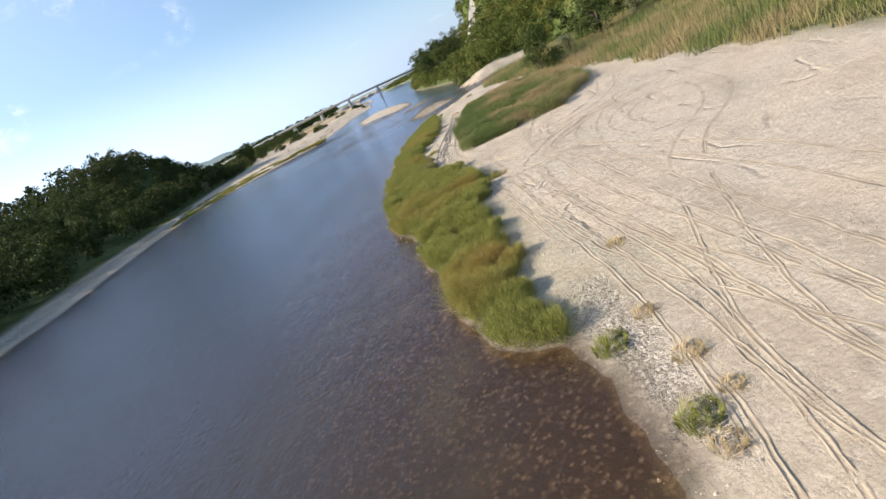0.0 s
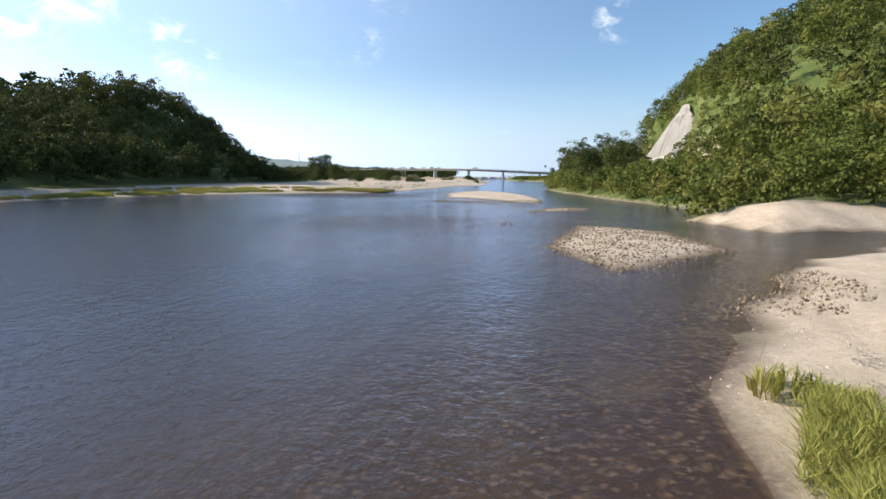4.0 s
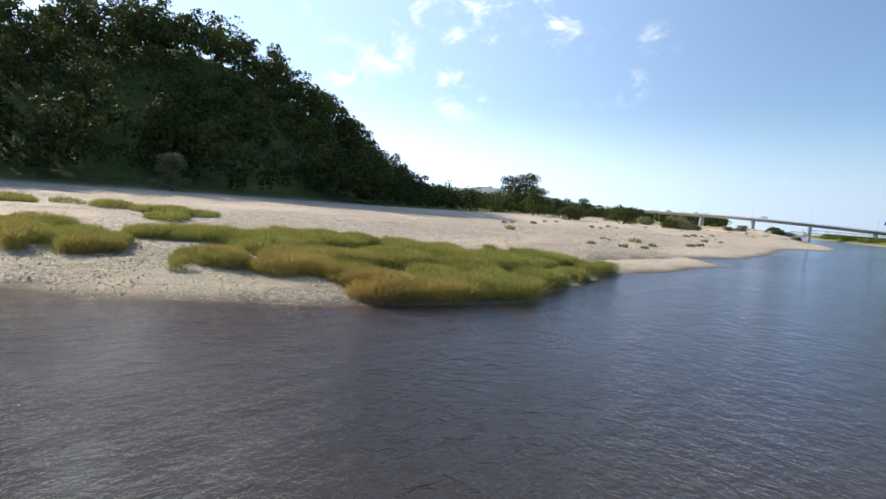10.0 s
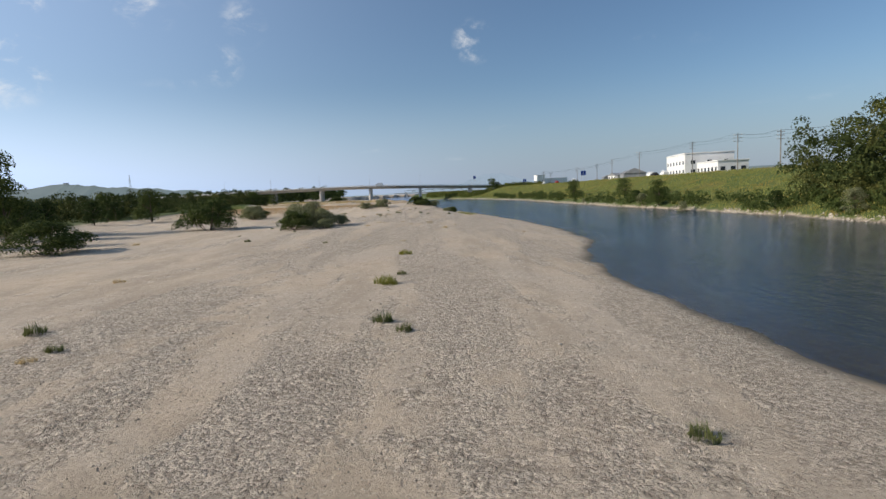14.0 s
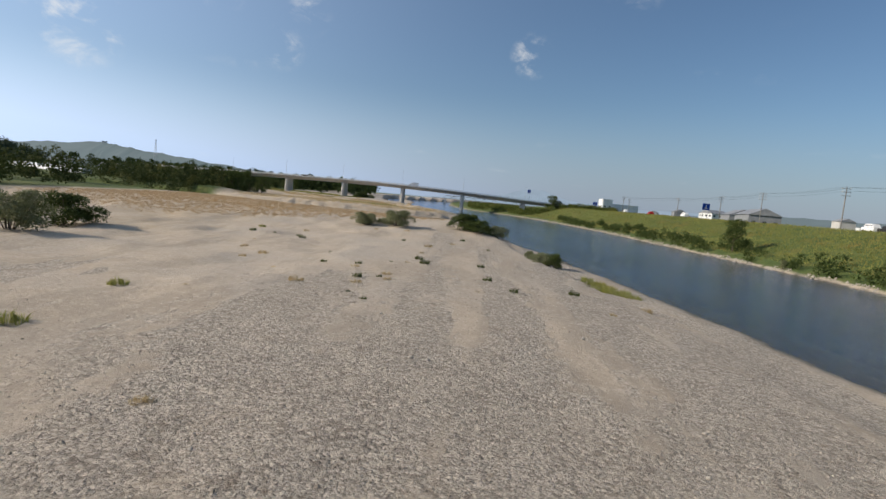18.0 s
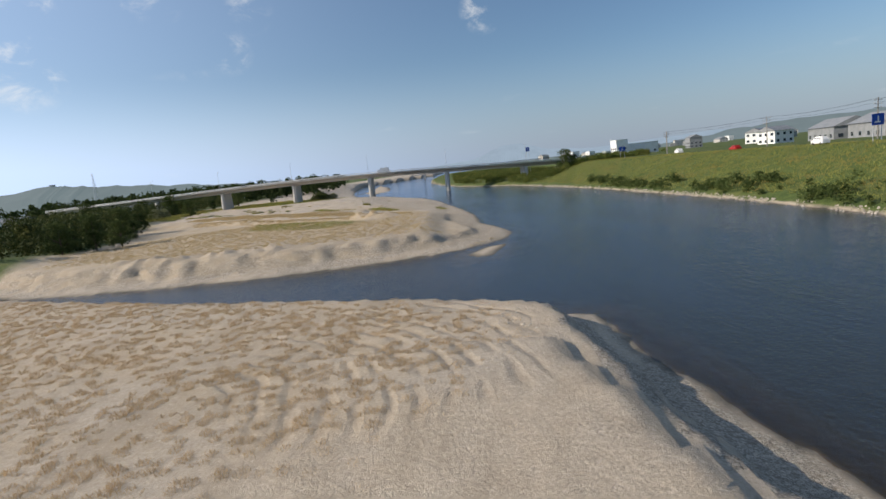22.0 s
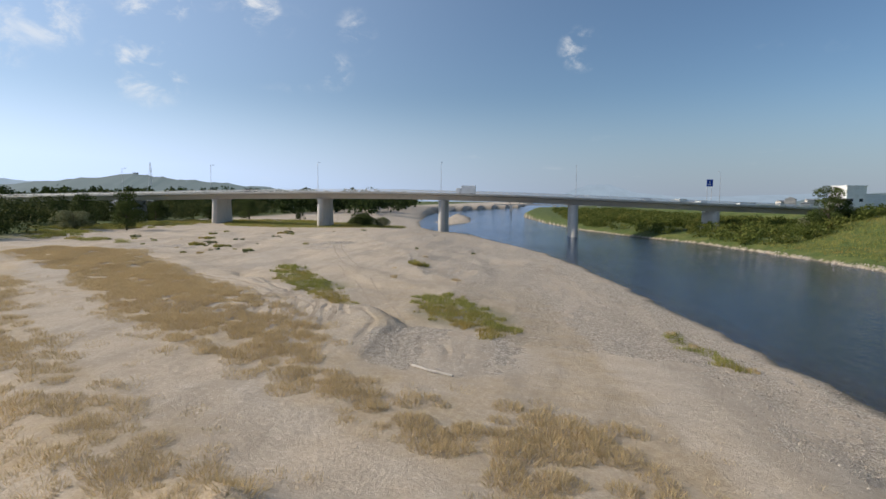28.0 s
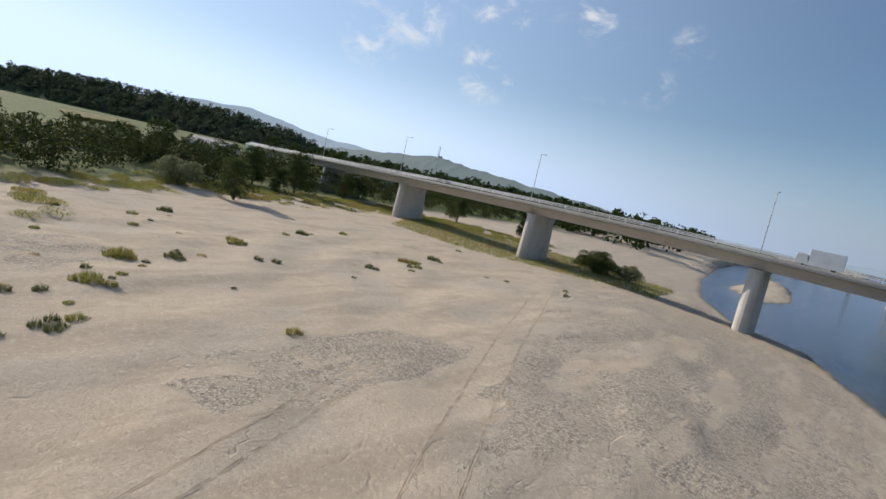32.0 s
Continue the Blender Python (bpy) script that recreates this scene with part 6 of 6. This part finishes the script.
GREEN_PATCHES = (("green patch of fresh grass on the island", [(-85, 560), (-67, 547), (-60.5, 549), (-61, 558), (-72, 571), (-91, 582)], 45, 0.28),
                 ("yellow-green grass patch beside grey gravel", [(-65.6, 610), (-62, 612.5), (-55, 599.5), (-57.7, 596.4), (-63.2, 603)], 150, 0.32),
                 ("green weeds along the foot of a low scarp", [(-87.4, 629), (-80, 621), (-73.4, 611), (-68, 601), (-70, 600.5), (-77, 609), (-84, 619)], 120, 0.34),
                 ("narrow green weed strip near the waterline", [(-43.8, 605), (-41, 595.5), (-42.4, 595.5), (-44.8, 604)], 110, 0.4),
                 ("green weed strip on the gravel shore", [(-24.2, 416), (-21.6, 406.5), (-23.2, 406), (-26, 409)], 110, 0.4),
                                  ("green weeds under the bridge", [(-128, 720), (-96, 735), (-100, 765), (-140, 760), (-165, 745), (-150, 722)], 30, 0.6))
for n, (label, poly, dense, tall) in enumerate(GREEN_PATCHES):
    grass_field("weed_patch", label, poly, dense, tall, 0.036, 0.8, GRASS, 60 + n, -0.4, 2.5, True)
WEED_STRIP = [(-126, 650), (-148, 662), (-166, 686), (-160, 698), (-167, 736), (-152, 752), (-130, 756), (-141, 781), (-185, 757), (-190, 700), (-176, 676), (-150, 652)]
mound_field("weed_patch", "yellow-green weeds and low shrubs along the floodplain edge", WEED_STRIP, 0.10, 1.7, 90, 0.8, 0.055, GRASS, 68, True, 2.0, (0.15, 0.35))
LEVEE = [(20, 340), (22, 420), (19, 470), (18, 540), (12, 610), (4, 665), (-2, 695), (30, 700), (42, 640), (46, 560), (48, 470), (50, 400), (52, 350)]
grass_field("levee_grass", "mown and rough green grass on the levee slope", LEVEE, 9, 0.5, 0.08, 0.8, GRASS, 71, -0.8, 6, True)

# ---- wheel tracks pressed into the sand ----


def smooth_line(points, step=0.35):
    """A bent line through a few places, with even steps."""
    p = np.array(points, float)
    for _ in range(3):
        q = np.stack([0.75 * p[:-1] + 0.25 * p[1:], 0.25 * p[:-1] + 0.75 * p[1:]], 1).reshape(-1, 2)
        p = np.concatenate([p[:1], q, p[-1:]])
    s = np.concatenate([[0], np.cumsum(np.hypot(*np.diff(p, axis=0).T) + 1e-6)])
    at = np.arange(0, s[-1], step)
    return np.stack([np.interp(at, s, p[:, 0]), np.interp(at, s, p[:, 1])], 1)


def wheel_track(points, gauge=1.3, wide=0.20, deep=0.05, seed=1, single=False):
    """Two pressed grooves with pushed-up sand on both sides, lying on the bar."""
    r = np.random.RandomState(seed)
    track = thing("wheel_track", "dark tyre groove pressed into pale sand", "tyre track", "tyre tracks in the sand")
    mid = smooth_line(points)
    way = np.gradient(mid, axis=0)
    way /= np.hypot(way[:, 0], way[:, 1])[:, None] + 1e-9
    side = np.stack([-way[:, 1], way[:, 0]], 1)
    for off in ((0,) if single else (-gauge / 2, gauge / 2)):
        across = np.array([-1.0, -0.62, -0.42, -0.12, 0.14, 0.42, 0.64, 1.0]) * wide
        up = np.array([-0.05, 0.9, 0.25, 0.12, 0.12, 0.25, 1.0, -0.05]) * deep
        n = len(mid)
        fade = np.minimum(1, np.minimum(np.arange(n), np.arange(n)[::-1]) / 8.0)
        a = off + 0.05 * np.cumsum(r.normal(size=n)) / 3 + across[:, None] * (0.8 + 0.25 * r.uniform(-1, 1, (8, n)))
        x, y = mid[:, 0] + side[:, 0] * a, mid[:, 1] + side[:, 1] * a
        z = lie(x, y) + up[:, None] * fade * (1 + 0.6 * r.uniform(-1, 1, (8, n))) + 0.004
        part_mesh = mesh_of("groove", np.stack([x, y, z], -1).transpose(1, 0, 2).reshape(-1, 3), sheet_faces(8, n), TRACK, True)
        mesh_part("groove", part_mesh, track)
    return track


for n, (points, gauge, deep) in enumerate((
        ([(23.9, 58), (24.1, 61.7), (24.0, 63.1), (24.3, 65.6), (24.4, 69), (26.2, 80.5), (27.4, 92), (27, 104)], 0.7, 0.08),
        ([(24.6, 57), (24.5, 62), (24.3, 63.9), (24.5, 66.4), (25, 68.7), (25.5, 74.9), (26.3, 79), (26.9, 90)], 0.5, 0.08),
        ([(26.0, 55), (25.4, 60), (25.2, 64.2), (25.2, 66), (25.6, 69), (26.6, 76), (27.5, 84)], 0.6, 0.06),
        ([(30.8, 44.3), (29.6, 46), (31, 48.3), (33.4, 50.6), (36.4, 51.6), (41, 51)], 1.2, 0.06),
        ([(31.2, 45), (30.9, 46.6), (32.1, 48.8), (35.2, 50.9), (38.5, 51.7), (43, 50.5)], 0.8, 0.06),
        ([(25.2, 61), (25.6, 58.5), (26.4, 54), (26.9, 49.3), (27.7, 43.8), (28.1, 38), (28.6, 33)], 0.9, 0.07),
        ([(26.8, 56), (27.4, 50), (27.9, 46.4), (28.4, 43.5), (28.4, 41), (29.2, 34), (30, 27), (29.4, 20)], 1.3, 0.07),
        ([(26.6, 54), (28.1, 49), (29.3, 45.2), (29.4, 43.3), (29.1, 41), (29.6, 35), (30.5, 29), (30.7, 22.9), (30.9, 18)], 1.3, 0.07),
        ([(26.6, 56), (28.9, 48.3), (30.4, 44), (30.3, 42), (30.6, 35), (32, 27), (32.4, 20), (32, 12)], 1.3, 0.06),
        ([(36, 52), (33.9, 48.3), (33.4, 46.3), (32.7, 43), (32.6, 36), (33.6, 26), (34, 14)], 1.3, 0.05),
        ([(29.8, 25), (29.5, 23.6), (29.6, 22.4), (29.4, 21), (28.9, 18), (29, 12)], 0.9, 0.08),
        ([(28.9, 43.7), (29.2, 35.6), (30.2, 29), (31.4, 26.2), (33.2, 21), (35, 12)], 1.3, 0.05),
        ([(30.4, 47), (33.3, 51.1), (36, 53), (40, 52.8)], 1.3, 0.05),
        ([(34, 34), (35.5, 37.5), (38.3, 39.9), (40.5, 44), (41, 48)], 1.3, 0.05),
        ([(35.5, 42), (35, 45.6), (36.8, 48.4), (39.4, 49)], 1.2, 0.05),
        ([(33.6, 33), (32.4, 29), (31.8, 27), (30.9, 22.9), (31.4, 16)], 1.3, 0.06),
        ([(34, 60), (32, 55), (31, 50), (32.5, 42), (36, 34), (37, 22), (36, 10)], 1.4, 0.05),
        ([(40, 62), (38, 56), (34, 53), (30, 54), (28, 58)], 1.4, 0.05),
        ([(-85.5, 603.1), (-80.3, 604), (-73.5, 601.9)], 1.6, 0.12), ([(-76, 596.4), (-75, 600), (-77, 607)], 1.6, 0.12),
        ([(-71, 594.5), (-71.2, 598.3), (-73, 602.5), (-77, 607)], 1.6, 0.13), ([(-69.6, 594.6), (-69.6, 598), (-71, 600.6), (-76, 604)], 1.5, 0.12),
        ([(-101, 621), (-86, 612), (-79, 606)], 1.7, 0.12), ([(-90, 600), (-84, 601), (-77, 599.5)], 1.7, 0.12),
        ([(-64.6, 598.6), (-67.5, 605.3), (-73, 617.9)], 1.5, 0.06), ([(-74.7, 619.7), (-77.4, 626.1), (-84.4, 637.2)], 1.5, 0.05),
        ([(-77.3, 628.1), (-82.4, 638), (-90.5, 659.2)], 1.5, 0.05), ([(-72.8, 638), (-78.6, 649.3), (-88.6, 671.5), (-100, 700)], 2.0, 0.09),
        ([(-57.5, 526), (-54.6, 529), (-52.4, 533)], 1.6, 0.08), ([(-64, 530), (-58, 533), (-50, 540), (-46, 552)], 1.8, 0.07))):
    wheel_track(points, gauge, 0.085 if n < 3 else 0.11 if deep < 0.1 else 0.2, deep * (0.5 if n < 3 else 0.32 if n < 18 else 0.18), 200 + n)

# ---- gravel ----
r = np.random.RandomState(77)


def loose(n, y_low, y_high, line, sigma):
    y = r.uniform(y_low, y_high, n)
    return np.interp(y, [a for a, _ in line], [b for _, b in line]) + r.normal(size=n) * sigma, y


def stones(name, label, x, y, small, large, material, seed, thin=0.0, sink=0.25):
    h, cov = survey(x, y)
    keep = (h > 0.02) & (r.uniform(size=len(x)) < cov["gravel"]) & (waves(x, y, 9, 15) + 0.8 * r.normal(size=len(x)) > thin)
    return pebbles(name, label, x[keep], y[keep], small, large, material, seed, sink)


BAR_LINE = ((200, -24), (232, -36), (260, -35), (330, -36), (420, -37))
x, y = loose(90000, 206, 300, BAR_LINE, 6.5)
stones("bar_gravel", "loose pale grey river pebbles on the bar", x, y, 0.05, 0.13, PEBBLE, 78, -0.9)
x, y = loose(60000, 300, 445, BAR_LINE, 8.0)
stones("bar_gravel", "loose pale grey river pebbles further along the bar", x, y, 0.06, 0.17, PEBBLE, 83, -0.6)
x, y = loose(12000, 230, 262, ((230, -24), (262, -26)), 3.0)
stones("bar_gravel", "pale pebbles beside the river bend", x, y, 0.05, 0.16, PEBBLE, 84, -0.6)
x, y = loose(60000, 513, 650, ((513, -44), (522, -36), (534, -34), (546, -36), (560, -38), (600, -43), (650, -53)), 4.5)
stones("island_gravel", "loose pale grey pebbles along the island shore", x, y, 0.06, 0.22, PEBBLE, 79, -0.7)
x, y = r.uniform(-8, 30, 130000), r.uniform(112, 184, 130000)
h_ = lie(x, y)
keep = (h_ > -0.22) & (h_ < 0.3) & (waves(x, y, 7, 19) + 0.9 * r.normal(size=len(x)) > -0.8 + 0.9 * (h_ < -0.1))
pebbles("riffle_stones", "wet brown and pale stones in the shallow riffle", x[keep], y[keep], 0.05, 0.2, WETPEBBLE, 80, 0.05)
x, y = r.uniform(-6, 18, 26000), r.uniform(134, 196, 26000)
h_ = lie(x, y)
keep = (h_ > -0.30) & (h_ < 0.1) & (waves(x, y, 6, 29) + 0.6 * r.normal(size=len(x)) > 1.15 - 0.9 * (depth_in(BAR_3, x, y) > 0))
pebbles("riffle_stones", "dry pale stones standing out of the shallow water", x[keep], y[keep], 0.05, 0.15, RIPRAP, 85, 0.0, -0.05)
x, y = r.uniform(17, 31, 12000), r.uniform(12, 112, 12000)
d = depth_in(RIGHT_SAND, x, y)
keep = (d > -0.6) & (d < 4.6) & (waves(x, y, 5, 23) + 0.7 * r.normal(size=len(x)) > 0.9)
pebbles("shore_stones", "pale stones along the sandbank edge", x[keep], y[keep], 0.05, 0.22, PEBBLE, 81)
y = r.uniform(330, 700, 3200)
x = np.interp(y, [p[1] for p in RIGHT_BANK[11:26]], [p[0] for p in RIGHT_BANK[11:26]]) + r.uniform(-0.6, 1.5, len(y))
keep = waves(x, y, 18, 27) > -0.3
pebbles("bank_stones", "pale boulders along the waterline", x[keep], y[keep], 0.25, 0.8, RIPRAP, 82, 0.15)

# ---- single stones ----


def stone_mesh(seed, material):
    rs = random.Random(seed)
    bm = bmesh.new()
    bmesh.ops.create_icosphere(bm, subdivisions=2, radius=0.5)
    for v in bm.verts:
        v.co *= 1 + 0.16 * math.sin(v.co.x * 5 + seed) * math.cos(v.co.y * 4 - seed) + rs.uniform(-0.07, 0.07)
        v.co.z *= 0.62
    me = bpy.data.meshes.new("stone")
    bm.to_mesh(me)
    bm.free()
    me.materials.append(material)
    return me


STONES = [stone_mesh(k, RIPRAP) for k in range(5)]
WET_STONES = [stone_mesh(k, WETPEBBLE) for k in range(5)]
rs = random.Random(8)


def lay_stones(number, place, small, large, label, group, meshes=STONES):
    for _ in range(number):
        x, y = place()
        z = height(x, y)
        if z < -0.12:
            continue
        size = small + (large - small) * rs.random() ** 2
        ob = tagged(new("stone", rs.choice(meshes)), label, "stone", group)
        ob.matrix_world = Matrix.Translation((x, y, z + 0.12 * size)) @ Matrix.Rotation(rs.uniform(0, 6.28), 4, "Z") @ Matrix.Diagonal((size, size * rs.uniform(0.6, 1.0), size, 1))


lay_stones(130, lambda: (rs.uniform(-37, -30.5), rs.uniform(522, 548)), 0.12, 0.30, "pale grey river stone on the island's gravel tip", "stones on the island tip")
lay_stones(60, lambda: (rs.uniform(19, 26), rs.uniform(44, 82)), 0.10, 0.24, "pale stone beside grass on the sandbank edge", "stones along the sandbank edge")
lay_stones(70, lambda: (rs.uniform(2, 22), rs.uniform(128, 172)), 0.14, 0.34, "wet grey-brown stone in the shallow riffle", "stones in the riffle", WET_STONES)
lay_stones(90, lambda: (rs.gauss(-35, 6), rs.uniform(225, 400)), 0.10, 0.20, "pale grey cobble on the gravel bar", "cobbles on the gravel bar")
lay_stones(40, lambda: (rs.uniform(-40, -36), rs.uniform(472, 481)), 0.10, 0.22, "pale stone at the raised end of the bar", "stones at the end of the bar")
